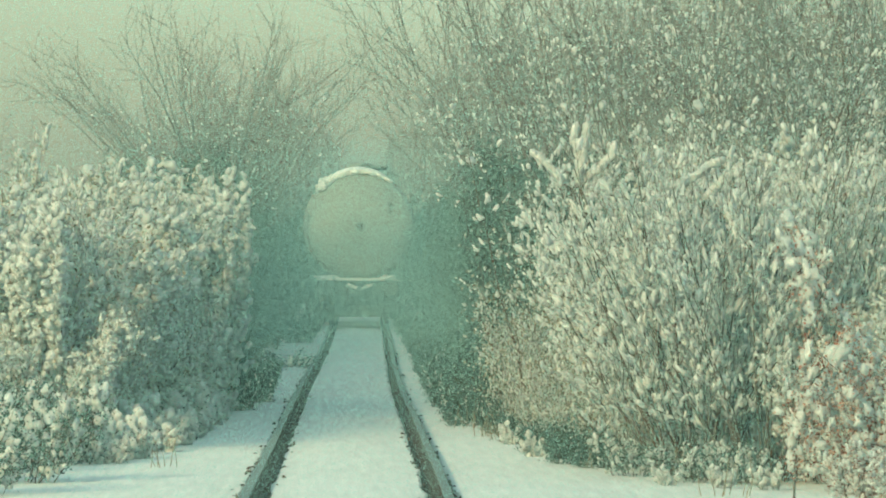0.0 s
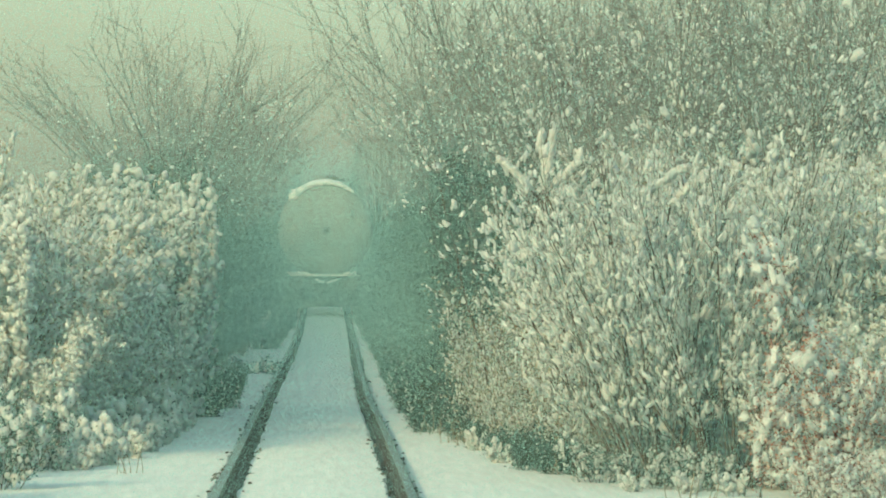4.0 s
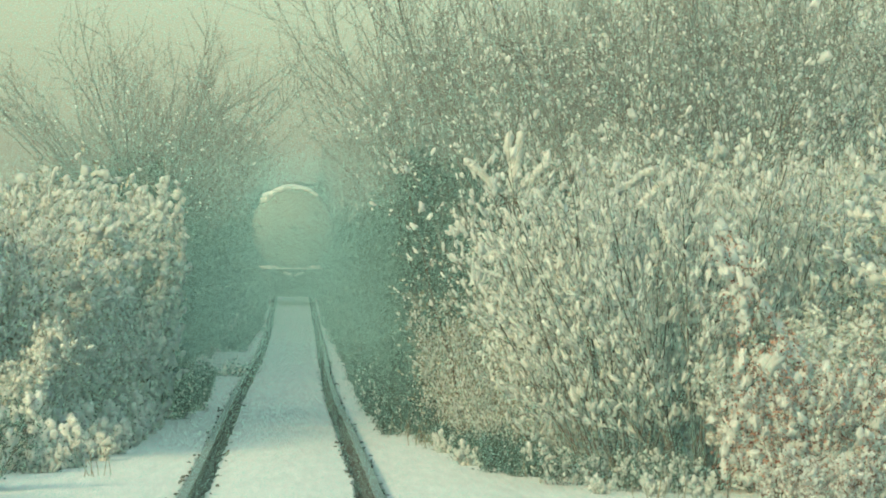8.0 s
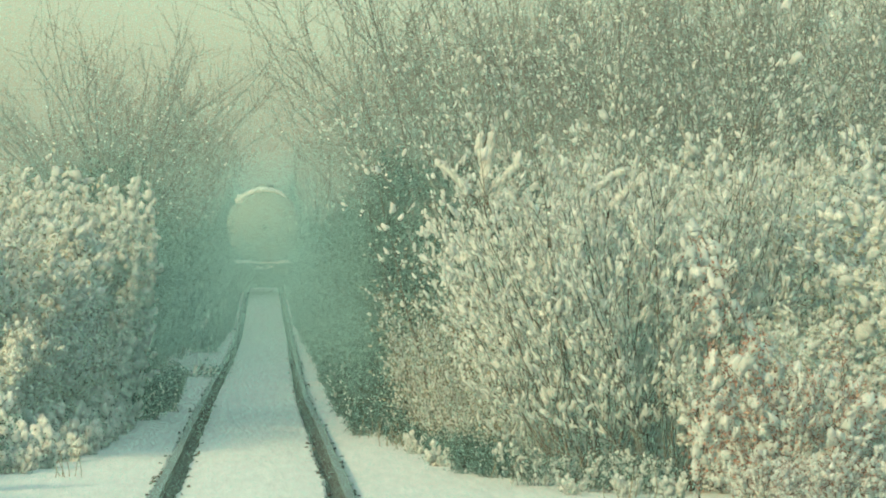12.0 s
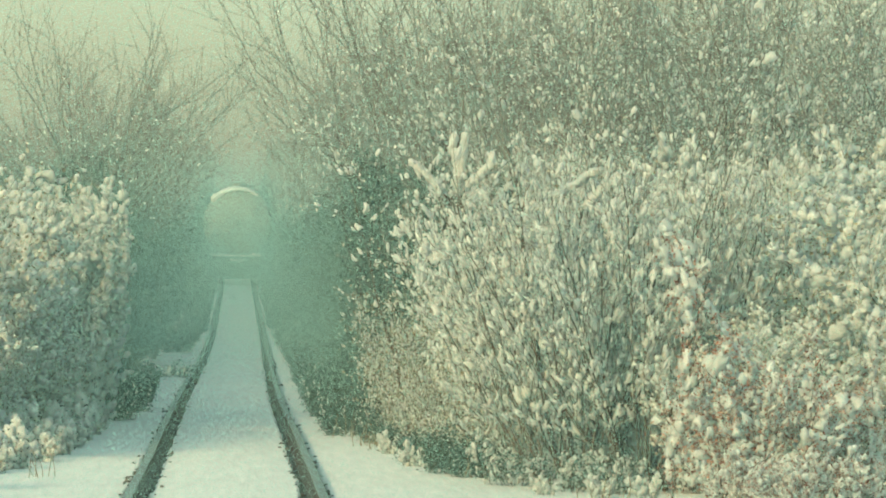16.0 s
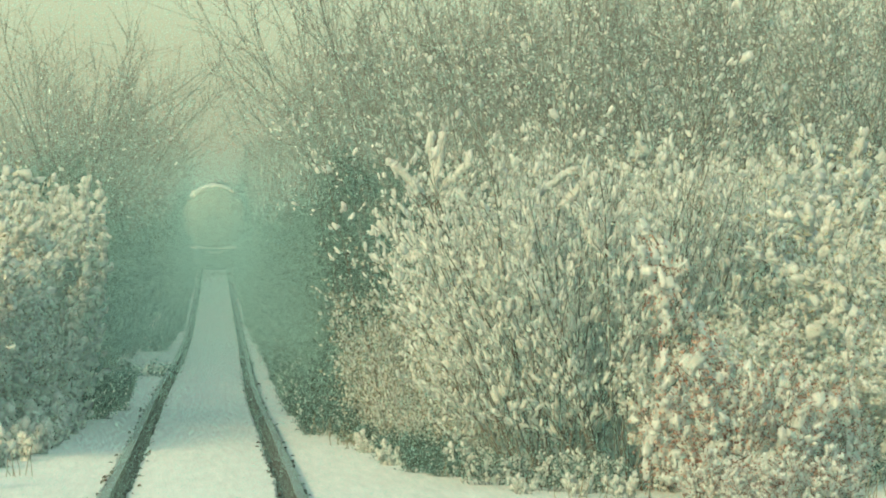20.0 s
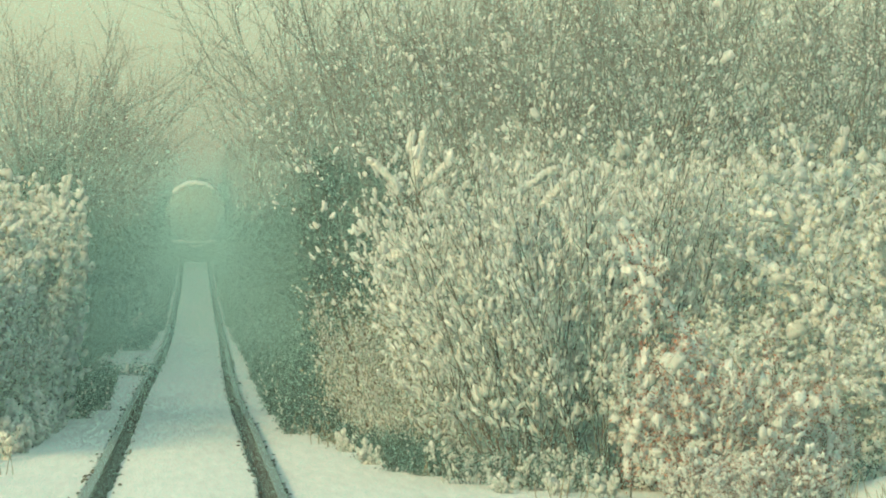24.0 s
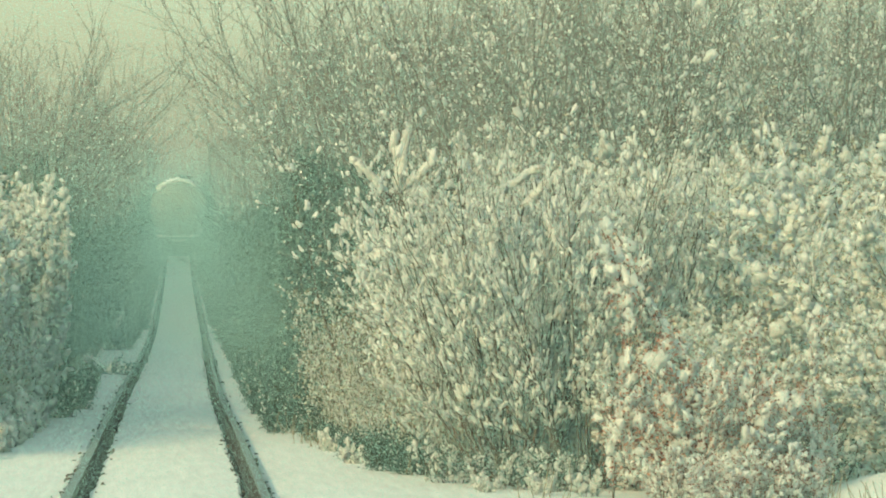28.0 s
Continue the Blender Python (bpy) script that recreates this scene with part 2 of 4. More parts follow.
def plant(name, seed, label, category, stems, height, spread, base, radius, branches, twigs, clumps, clump_size, leaves, leaf_size,
          bark, leaf_mat, low=0.2, top=1.0, shapes=BLOBS_FINE, trunk=0.0, lean=(0, 0), bend=0.07, twig_len=0.13, branch_len=0.36, twig_r=0.004, face=None, twig_bark=None, rise=0.03, fork=(22, 50), tip=0.18, slim=False):
    """A leafless or half-leafed shrub or tree under snow: stems with their branches, twigs, clinging snow, leaves left on."""
    rng = np.random.default_rng(seed)

    def clearance(z):
        """How far the growth may reach towards the line at a height: upright at first, then an arch."""
        u = np.clip((z - face[1]) / 1.5, 0, 1)
        return face[0] + 1.65 * (1 - np.sqrt(1 - u * u)) + np.where(u >= 1, 9, 0)

    def trimmed(line):
        """The run of a branch up to where passing trains have broken it off."""
        if face is None:
            return line
        out = np.nonzero(line[:, 0] > clearance(line[:, 2]))[0]
        return line[:out[0]] if len(out) else line
    root = tagged(new(name), label, category, group="" if name == "brush_heap" else name.replace("_", " ") + "s along the line")
    fine, spots, ways = Heap(), [], []
    foot = np.array([0.0, 0.0, -0.12])
    if trunk:
        p = wander(rng, foot, (lean[0] * 0.5, lean[1] * 0.5, 1), trunk + 0.12, 6, 0.05, 0.05)
        v, f = tube(p, np.linspace(radius * 2.2, radius * 1.5, 7), 9)
        mesh_object("trunk", v, f, bark, root, smooth=True)
        foot = p[-1]
    for s in range(stems):
        turn = 2 * math.pi * (s + rng.uniform(-0.35, 0.35)) / stems
        tilt = spread * math.sqrt(rng.uniform(0.02, 1.0))
        way = np.array([math.cos(turn) * tilt + lean[0], math.sin(turn) * tilt + lean[1], 1.0])
        length = (height - trunk) * rng.uniform(0.72, 1.05)
        at = foot + np.array([math.cos(turn), math.sin(turn), 0]) * base * rng.uniform(0.2, 1) * (0 if trunk else 1)
        p = wander(rng, at, way / np.linalg.norm(way), length, 9, bend, rise)
        if len(trimmed(p)) < 10:
            p[:, 0] = np.minimum(p[:, 0], clearance(p[:, 2]) - 0.03 - 0.2 * rng.random())
        limb = Heap()
        limb.add(*tube(p, np.linspace(radius, radius * tip, 10), 6))
        for b in range(branches):
            u = low + (0.97 - low) * (b + rng.uniform()) / branches
            i = min(int(u * 9), 8)
            q0 = p[i] + (p[i + 1] - p[i]) * (u * 9 - i)
            d = p[i + 1] - p[i]
            bl = branch_len * (height - trunk) * (1.05 - 0.75 * u) * rng.uniform(0.6, 1.15)
            q = wander(rng, q0, split_way(rng, d, rng.uniform(*fork)), bl, 5, bend * 1.3, 0.05)
            br = max(radius * (1 - 0.8 * u) * 0.5, twig_r)
            if len(trimmed(q)) < 6:
                q = wander(rng, q0, split_way(rng, d * np.array([0.2, 1, 1]) - np.array([0.5, 0, 0]) * np.linalg.norm(d), 20), bl, 5, bend * 1.3, 0.05)
            if len(trimmed(q)) < 6:
                continue
            limb.add(*tube(q, np.linspace(br, br * 0.35, 6), 4))
            for k in range(twigs):
                w = (k + rng.uniform()) / twigs
                j = min(int(w * 5), 4)
                r0 = q[j] + (q[j + 1] - q[j]) * (w * 5 - j)
                tw = wander(rng, r0, split_way(rng, q[j + 1] - q[j], rng.uniform(20, 60)), twig_len * (height - trunk) * rng.uniform(0.5, 1.2), 3, 0.12, 0.06)
                if len(trimmed(tw)) < 4:
                    continue
                fine.add(*tube(tw, np.linspace(twig_r, twig_r * 0.5, 4), 3))
                spots.append(tw)
                ways.append(np.gradient(tw, axis=0))
            spots.append(q[1:5])
            ways.append(np.gradient(q, axis=0)[1:5])
        limb.place("stem", bark, root, smooth=True)
    fine.place("twig_mass", twig_bark or bark, root)["kind"] = "stuff"
    spots, ways = np.concatenate(spots), np.concatenate(ways)
    ok = (spots[:, 2] > 0.05)
    spots, ways = spots[ok], ways[ok]
    keep = spots[:, 2] < height * top * rng.uniform(0.6, 1.0, len(spots))
    some = np.nonzero(keep)[0]
    if clumps:
        i = rng.choice(some, clumps)
        size = clump_size * np.clip(np.exp(rng.normal(0, 0.35, clumps)), 0.4, 1.9)
        at = spots[i] + rng.normal(size=(clumps, 3)) * clump_size * 0.6
        if slim:
            v, f = scatter_blobs(rng, at, ways[i] / (np.linalg.norm(ways[i], axis=1)[:, None] + 1e-9) + np.array([0, 0, 0.7]), size, shapes, (0.45, 0.75), (1.2, 2.3))
        else:
            v, f = scatter_blobs(rng, at, ways[i] + np.array([0, 0, 0.02]), size, shapes)
        mesh_object("clinging_snow", v, f, SNOW_CLUMP, root, "white snow clumps clinging to the twigs", smooth=True)["kind"] = "stuff"
    if leaves:
        i = rng.choice(some, leaves)
        at = spots[i] + rng.normal(size=(leaves, 3)) * leaf_size * 1.5
        v, f = scatter_leaves(rng, at, leaf_size * rng.uniform(0.6, 1.5, leaves))
        mesh_object("foliage", v, f, leaf_mat, root, "frosted leaves left on the twigs")["kind"] = "stuff"
    return root


# ---- the line of the track ----
def ease(a, b, y):
    u = np.clip((np.asarray(y, float) - a) / (b - a), 0, 1)
    return u * u * (3 - 2 * u)


def track_x(y):
    y = np.asarray(y, float)
    return -0.09 - 0.04 * np.exp(-((y - 95) / 25) ** 2) + 0.09 * ease(105, 190, y)


def track_z(y):
    """Rail-top height: level at first, then a gentle climb."""
    y = np.minimum(np.asarray(y, float), 460)
    return 4.95e-5 * np.maximum(y - 88, 0) ** 2 + 0.08 * np.exp(-((y - 222) / 28) ** 2)


def strip(name, xs, ys, heights, mat, parent=None, label="", smooth=True):
    """A sheet: xs(y) gives a row of x for each y, heights(x, y) the z."""
    v, f = [], []
    for y in ys:
        row = xs(y)
        v.extend((x, y, heights(x, y)) for x in row)
    n = len(row)
    for j in range(len(ys) - 1):
        for i in range(n - 1):
            a = j * n + i
            f.append((a, a + 1, a + n + 1, a + n))
    return mesh_object(name, v, f, mat, parent, label, smooth)


def lumps(x, y, scale=1.0):
    return noise.noise(Vector((x * 1.7, y * 0.2, 3.0)) * scale) * 0.004 + noise.noise(Vector((x * 3, y * 0.4, 7.0)) * scale) * 0.001


# ---- ground, track bed, rails ----
YS = list(np.concatenate([np.arange(-20, 30, 5), np.arange(30, 120, 0.6), np.arange(120, 470, 4), [520, 700, 1200, 2500, 5000]]))
XS = np.concatenate([[-4000, -1500, -500, -150, -60, -30, -18], np.arange(-12, -2.2, 0.6), [-2.0, -1.7, 1.7, 2.0], np.arange(2.4, 12.1, 0.6), [18, 30, 60, 150, 500, 1500, 4000]])


def ground_z(x, y):
    near = abs(x) < 1.8
    return float(track_z(y)) + (-0.32 if near else -0.2 + 0.025 * noise.noise(Vector((x * 0.5, y * 0.08, 0))) + lumps(x, y)
                                + 0.42 * math.exp(-((x - 5.85) / 0.75) ** 2 - ((y - 49.5) / 2.2) ** 2))


ground = tagged(strip("ground", lambda y: XS, YS, ground_z, SNOW_GROUND), "snow-covered flat ground along the railway line", "ground", kind="structure")

BED_YS = list(np.concatenate([np.arange(-20, 30, 2.0), np.arange(30, 120, 0.3), np.arange(120, 460, 2)]))
bed = tagged(strip("track_bed", lambda y: track_x(y) + np.array([-1.9, -1.3, -0.75, 0, 0.75, 1.3, 1.9]), BED_YS,
                   lambda x, y: float(track_z(y)) - 0.185 - 0.05 * ease(1.3, 1.9, abs(x)), BALLAST),
             "dark wet ballast showing along the rails", "ballast", kind="structure")


def ragged(y, seed):
    return 0.03 * noise.noise(Vector((seed, y * 0.45, 0))) + 0.03 * noise.noise(Vector((seed, y * 1.3, 5))) + 0.015 * noise.noise(Vector((seed, y * 0.1, 9)))


def snow_cover(name, inner_a, inner_b, seed, label):
    """Snow between two lines beside the rails, with ragged thick edges."""
    def xs(y):
        a = inner_a + (ragged(y, seed) if abs(inner_a) < 1.5 else 0)
        b = inner_b + (ragged(y, seed + 20) if abs(inner_b) < 1.5 else 0)
        mid = np.linspace(a + 0.03, b - 0.03, 15)
        return track_x(y) + np.concatenate([[a, a + 0.008], mid, [b - 0.008, b]])

    def height(x, y):
        off = x - float(track_x(y))
        edge = min(abs(abs(off) - 0.75), 1.0)
        top = -0.115 + lumps(x, y) + 0.02 * ease(0.1, 0.5, edge) - 0.045 * ease(1.1, 3.6, abs(off))
        return float(track_z(y)) + top
    ob = strip(name, xs, BED_YS, height, SNOW_GROUND)
    me = ob.data
    n = 19
    for j in range(len(BED_YS)):
        for i in (0, n - 1):
            me.vertices[j * n + i].co.z -= 0.12
    return tagged(ob, label, "snow", kind="structure")


snow_cover("snow_between_rails", -0.62, 0.62, 1.0, "smooth snow lying between the two rails")
snow_cover("snow_left_of_track", -6.0, -0.85, 2.0, "snow on the track shoulder with a ragged edge")
snow_cover("snow_right_of_track", 0.85, 6.0, 3.0, "snow on the track shoulder with a ragged edge")

track = tagged(new("railway_track"), "single rusty railway track cleared of snow along the rails", "railway track")
RAIL_YS = np.concatenate([np.arange(-20, 120, 1.5), np.arange(120, 462, 4)])
RAIL_PROFILE = [(-0.038, -0.006), (-0.032, 0.0), (0.032, 0.0), (0.038, -0.006), (0.038, -0.036), (0.012, -0.05), (0.01, -0.13), (0.03, -0.15),
                (0.07, -0.165), (0.07, -0.175), (-0.07, -0.175), (-0.07, -0.165), (-0.03, -0.15), (-0.01, -0.13), (-0.012, -0.05), (-0.038, -0.036)]


def rail(off, seed):
    n = len(RAIL_PROFILE)
    v = [(float(track_x(y)) + off + 0.012 * noise.noise(Vector((seed, y * 0.06, 0))) + px, y, float(track_z(y)) + pz) for y in RAIL_YS for px, pz in RAIL_PROFILE]
    f = [(j * n + k, j * n + (k + 1) % n, (j + 1) * n + (k + 1) % n, (j + 1) * n + k) for j in range(len(RAIL_YS) - 1) for k in range(n)]
    ob = mesh_object("rail", v, f, [RAIL_SIDE, RAIL_TOP], track, "steel rail with worn top and rusty web")
    for i, poly in enumerate(ob.data.polygons):
        poly.material_index = 1 if i % n in (0, 1, 2) else 0
    return ob


rail(-0.7535, 1.0)
rail(0.7535, 8.0)

# stones and ice crumbs in the gaps beside the rails
rng = np.random.default_rng(11)
count = 600
ys = 38 + 110 * rng.random(count) ** 1.5
lanes = rng.choice([-0.86, -0.61, 0.61, 0.86], count, p=[0.3, 0.3, 0.2, 0.2]) + rng.normal(0, 0.035, count)
at = np.stack([track_x(ys) + lanes, ys, track_z(ys) - 0.12 + rng.normal(0, 0.012, count)], 1)
v, f = scatter_blobs(rng, at, rng.normal(size=(count, 3)), rng.uniform(0.01, 0.024, count), BLOBS_COARSE)
stones = tagged(mesh_object("ballast_stones", v, f, STONE), "dark ballast stones poking out beside the rails", "stones", kind="stuff")

# ---- shrubs and trees ----
def twist(x, y, turn=0.0, size=1.0):
    return pose(x, y, float(track_z(y)) - 0.12, 0, 0, turn) @ Matrix.Scale(size, 4)


def settle(ob, m):
    ob.matrix_basis = m
    return ob


def laden_stem(root, seed, points, radius, clump, count, bark, start=0.3, name="laden_stem", loose=0.25, leaves=0):
    """A bent stem thickly coated with snow along its upper run, added to a bush; points in the bush's space."""
    rng = np.random.default_rng(seed)
    p = np.array(points, float)
    k = np.linspace(0, len(p) - 1, 14)
    p = np.stack([np.interp(k, np.arange(len(p)), p[:, i]) for i in range(3)], 1) + np.vstack([np.zeros(3), rng.normal(0, radius * 0.8, (13, 3))])
    v, f = tube(p, np.linspace(radius, radius * 0.35, 14), 6)
    stem = mesh_object(name, v, f, bark, root, smooth=True)
    u = rng.uniform(start, 1.0, count) * 13
    i = np.minimum(u.astype(int), 12)
    way = p[i + 1] - p[i]
    at = p[i] + way * (u - i)[:, None] + rng.normal(0, clump * loose, (count, 3)) + np.array([0, 0, clump * 0.3])
    v, f = scatter_blobs(rng, at, way + rng.normal(0, 0.01, way.shape), clump * rng.uniform(0.6, 1.2, count), BLOBS_FINE)
    mesh_object("snow_crust", v, f, SNOW_CLUMP, stem, "thick white snow crust", smooth=True)["kind"] = "stuff"
    if leaves:
        u = rng.uniform(start, 1.0, leaves) * 13
        i = np.minimum(u.astype(int), 12)
        v, f = scatter_leaves(rng, p[i] + (p[i + 1] - p[i]) * (u - i)[:, None] + rng.normal(0, 0.085, (leaves, 3)), rng.uniform(0.03, 0.06, leaves))
        mesh_object("withered_leaves", v, f, RED_LEAF, stem, "reddish withered leaves along the stem")["kind"] = "stuff"
    return stem


def grass_tuft(x, y, seed, stalks=16, height=0.32, spread=0.22):
    rng = np.random.default_rng(seed)
    root = tagged(new("grass_tuft"), "dry straw-coloured grass stalks standing in the snow", "grass tuft", group="grass tufts beside the track")
    for _ in range(stalks):
        foot = np.array([rng.normal(0, spread * 0.5), rng.normal(0, spread), 0.0])
        p = wander(rng, foot, (rng.normal(0, 0.18), rng.normal(0, 0.18), 1), height * rng.uniform(0.5, 1.1), 4, 0.1, -0.03)
        v, f = tube(p, np.linspace(0.006, 0.003, 5), 3)
        mesh_object("stalk", v, f, STRAW, root)
    return settle(root, pose(x, y, float(track_z(y)) - 0.14))


SNOWY = "dense rounded bush loaded with soft white snow"
# the fan of bare stems beside the track
FAN = plant("hazel_shrub", 21, "tall shrub with a fan of straight dark stems under clinging snow", "shrub", 28, 3.3, 0.66, 0.34, 0.0155, 8, 5,
            3200, 0.0205, 1800, 0.034, BARK_WARM, FROST_LEAF, low=0.2, bend=0.05, fork=(16, 38), twig_bark=BARK, tip=0.32, slim=True)
BRAMBLE = plant("snowy_bush", 22, SNOWY, "bush", 16, 2.9, 0.75, 0.6, 0.009, 9, 5, 10000, 0.018, 8000, 0.042, BARK_WARM, OLIVE_LEAF, low=0.06, shapes=BLOBS_MIXED, twig_bark=BARK, slim=True)
BRAMBLE_B = plant("snowy_bush", 23, SNOWY, "bush", 16, 2.6, 0.85, 0.6, 0.009, 9, 5, 4600, 0.03, 9000, 0.042, BARK_WARM, OLIVE_LEAF, low=0.06, shapes=BLOBS_MIXED, twig_bark=BARK)
WALL = plant("snowy_bush", 45, SNOWY, "bush", 20, 3.3, 0.34, 0.8, 0.011, 11, 5, 9500, 0.035, 6000, 0.04, BARK_WARM, OLIVE_LEAF, low=0.04, shapes=BLOBS_MIXED,
             face=(0.72, 99), branch_len=0.26, twig_bark=BARK)
LOW = plant("low_shrub", 46, "low dark shrub with flecks of snow on its leaves", "shrub", 13, 1.7, 0.42, 0.3, 0.008, 9, 5,
            2400, 0.011, 4600, 0.036, BARK_WARM, OLIVE_LEAF, low=0.05, bend=0.06, shapes=BLOBS_MIXED, slim=True)
RED = plant("withered_bush", 24, "low bush with reddish withered leaves and snow clumps", "bush", 14, 1.9, 0.6, 0.4, 0.009, 8, 4,
            850, 0.036, 7000, 0.036, BARK_WARM, RED_LEAF, low=0.1)
WEED = plant("roadside_weeds", 29, "tangled low weeds with brown twigs and flat pads of snow", "weeds", 18, 1.1, 0.9, 0.5, 0.007, 6, 4,
             260, 0.03, 3600, 0.035, BARK_WARM, DULL_LEAF, low=0.1)
TUFT = plant("snowy_tuft", 30, "small low plant buried under round snow clumps", "plant", 9, 0.55, 0.8, 0.15, 0.006, 4, 3,
             230, 0.033, 500, 0.03, BARK, DULL_LEAF, low=0.1)
HEDGE = plant("hedge_shrub", 25, "dark dense hedge shrub dusted with snow", "shrub", 9, 3.6, 0.13, 0.75, 0.018, 13, 6,
              320, 0.013, 36000, 0.048, BARK_DARK, DULL_LEAF, low=0.02, branch_len=0.22, twig_len=0.1, shapes=BLOBS_COARSE, face=(0.85, 99))
HEDGE_B = plant("hedge_shrub", 26, "dark dense hedge shrub dusted with snow", "shrub", 9, 4.0, 0.13, 0.75, 0.018, 13, 6,
                320, 0.013, 36000, 0.048, BARK_DARK, DULL_LEAF, low=0.02, branch_len=0.2, twig_len=0.09, shapes=BLOBS_COARSE, face=(0.85, 99))
HEDGE_FAR = plant("hedge_shrub", 33, "dark dense hedge shrub dusted with snow", "shrub", 4, 4.0, 0.13, 0.8, 0.02, 14, 3,
                  20, 0.03, 7000, 0.11, BARK_DARK, DULL_LEAF, low=0.02, branch_len=0.22, twig_len=0.1, shapes=BLOBS_COARSE, face=(0.85, 99))
TREE = plant("young_tree", 27, "leafless tree with spreading limbs and fine frosted twigs", "tree", 11, 7.8, 0.95, 0.15, 0.025, 10, 4,
             300, 0.022, 900, 0.034, BARK_DARK, FROST_LEAF, low=0.12, top=0.8, shapes=BLOBS_COARSE, trunk=1.3, branch_len=0.36, twig_len=0.13, twig_r=0.0055, bend=0.045,
             face=(1.15, 3.7), twig_bark=BARK_DARK, rise=0.02, fork=(14, 36), slim=True)
TREE_B = plant("young_tree", 28, "leafless tree with spreading limbs and fine frosted twigs", "tree", 22, 7.2, 1.5, 0.15, 0.021, 9, 4,
             130, 0.02, 260, 0.034, BARK_DARK, FROST_LEAF, low=0.08, top=0.8, shapes=BLOBS_COARSE, trunk=2.5, branch_len=0.34, twig_len=0.14, twig_r=0.0055, bend=0.06,
             face=(1.15, 3.7), twig_bark=BARK_DARK, rise=0.03, fork=(16, 38))
TREE_FAR = plant("young_tree", 34, "leafless tree with spreading limbs and fine frosted twigs", "tree", 6, 7.4, 0.6, 0.15, 0.035, 10, 5,
             30, 0.018, 1000, 0.07, BARK_DARK, FROST_LEAF, low=0.15, top=0.8, shapes=BLOBS_COARSE, trunk=0.6, branch_len=0.34, twig_len=0.11, twig_r=0.009, bend=0.06,
             face=(1.0, 6.6), twig_bark=BARK, rise=0.025, fork=(16, 40))
TREE_ARCH = plant("leaning_tree", 39, "leafless tree leaning over the railway line with frosted twigs", "tree", 7, 6.4, 0.4, 0.15, 0.028, 10, 5,
             120, 0.02, 900, 0.045, BARK_DARK, FROST_LEAF, low=0.15, top=0.9, shapes=BLOBS_COARSE, trunk=1.0, branch_len=0.3, twig_len=0.12, twig_r=0.0055, bend=0.05,
             face=(1.1, 3.8), twig_bark=BARK_DARK, rise=-0.012, lean=(0.36, 0.0), fork=(14, 36))
THICKET = plant("thicket_shrub", 44, "tall dense shrub with flecks of snow on fine twigs", "shrub", 13, 6.4, 0.5, 0.5, 0.032, 11, 4,
                1000, 0.025, 3000, 0.042, BARK_DARK, FROST_LEAF, low=0.15, shapes=BLOBS_COARSE, twig_bark=BARK, twig_r=0.005, twig_len=0.1, branch_len=0.3, slim=True)
SAPLING = plant("sapling", 35, "thin dark sapling with a few forked bare branches", "sapling", 3, 5.0, 0.2, 0.03, 0.019, 7, 3,
                60, 0.024, 60, 0.04, BARK_WARM, FROST_LEAF, low=0.45, bend=0.1, branch_len=0.28)

BARE = plant("bare_shrub", 47, "tall leafless shrub with a spray of dark upright stems", "shrub", 11, 6.2, 0.42, 0.3, 0.02, 7, 3,
             160, 0.022, 200, 0.036, BARK_DARK, FROST_LEAF, low=0.3, shapes=BLOBS_COARSE, twig_r=0.0055, bend=0.04, branch_len=0.3, fork=(14, 32), tip=0.3)

# the fan shrub and its neighbours on the near side of the hedge
settle(FAN, twist(2.93, 54.6, 0))
copy_thing(FAN, twist(4.2, 59, 140, 1.0))
copy_thing(FAN, twist(3.5, 54.2, 100, 0.92))
copy_thing(FAN, twist(3.05, 62, 250, 0.98))
for k, arm in enumerate((((-0.1, 0, 0), (-0.8, 0, 1.75), (-1.04, 0, 2.55), (-1.06, 0, 3.02)), ((-0.7, 0, 1.5), (-1.05, 0, 2.5), (-0.96, -0.05, 3.02)),
                         ((-0.75, 0, 1.6), (-1.07, 0, 2.45), (-1.44, -0.1, 2.8)), ((-0.8, 0, 1.7), (-1.05, 0, 2.45), (-0.72, 0.1, 2.84)),
                         ((0.0, 0, 0.6), (-0.15, -0.1, 2.2), (-0.2, -0.13, 2.5), (0.18, -0.15, 2.72)), ((0.05, 0, 0.6), (0.0, -0.1, 2.1), (0.04, -0.13, 2.42), (0.34, -0.15, 2.66)))):
    laden_stem(FAN, 40 + k, arm, 0.011, 0.028, 110, BARK_WARM, start=0.66, loose=0.2)
settle(SAPLING, twist(3.69, 56, 0))
copy_thing(SAPLING, twist(1.95, 66, 80, 0.95))

settle(RED, twist(4.1, 48.5, 0, 0.7))
for k, arm in enumerate((((-0.45, 1.2, 0), (-0.1, 1.2, 1.3), (-0.55, 1.2, 2.15), (-1.02, 1.2, 3.1)), ((0.1, 0, 0), (-0.1, 0, 1.0), (-0.3, 0.1, 1.72)),
                         ((-0.5, 0.2, 0), (-0.6, 0.2, 0.6), (-0.75, 0.2, 0.9)), ((0.3, 0, 0), (0.6, 0, 0.8), (0.95, 0, 1.2)))):
    laden_stem(RED, 50 + k, arm, 0.012, 0.052, 22, BARK_WARM, start=0.35, loose=0.6, leaves=250)
laden_stem(RED, 58, ((-1.1, 0, 0), (-1.05, 0.1, 0.7), (-0.9, 0, 1.3), (-0.92, 0.1, 2.2), (-1.2, 0.1, 3.08)), 0.014, 0.066, 60, BARK_WARM, start=0.1, loose=0.9, leaves=700)
laden_stem(RED, 59, ((-0.9, 0, 1.3), (-0.65, 0, 1.6), (-0.42, -0.05, 1.86)), 0.012, 0.08, 10, BARK_WARM, start=0.3, loose=0.7, leaves=400)
copy_thing(RED, twist(4.75, 49.6, 120, 0.7))
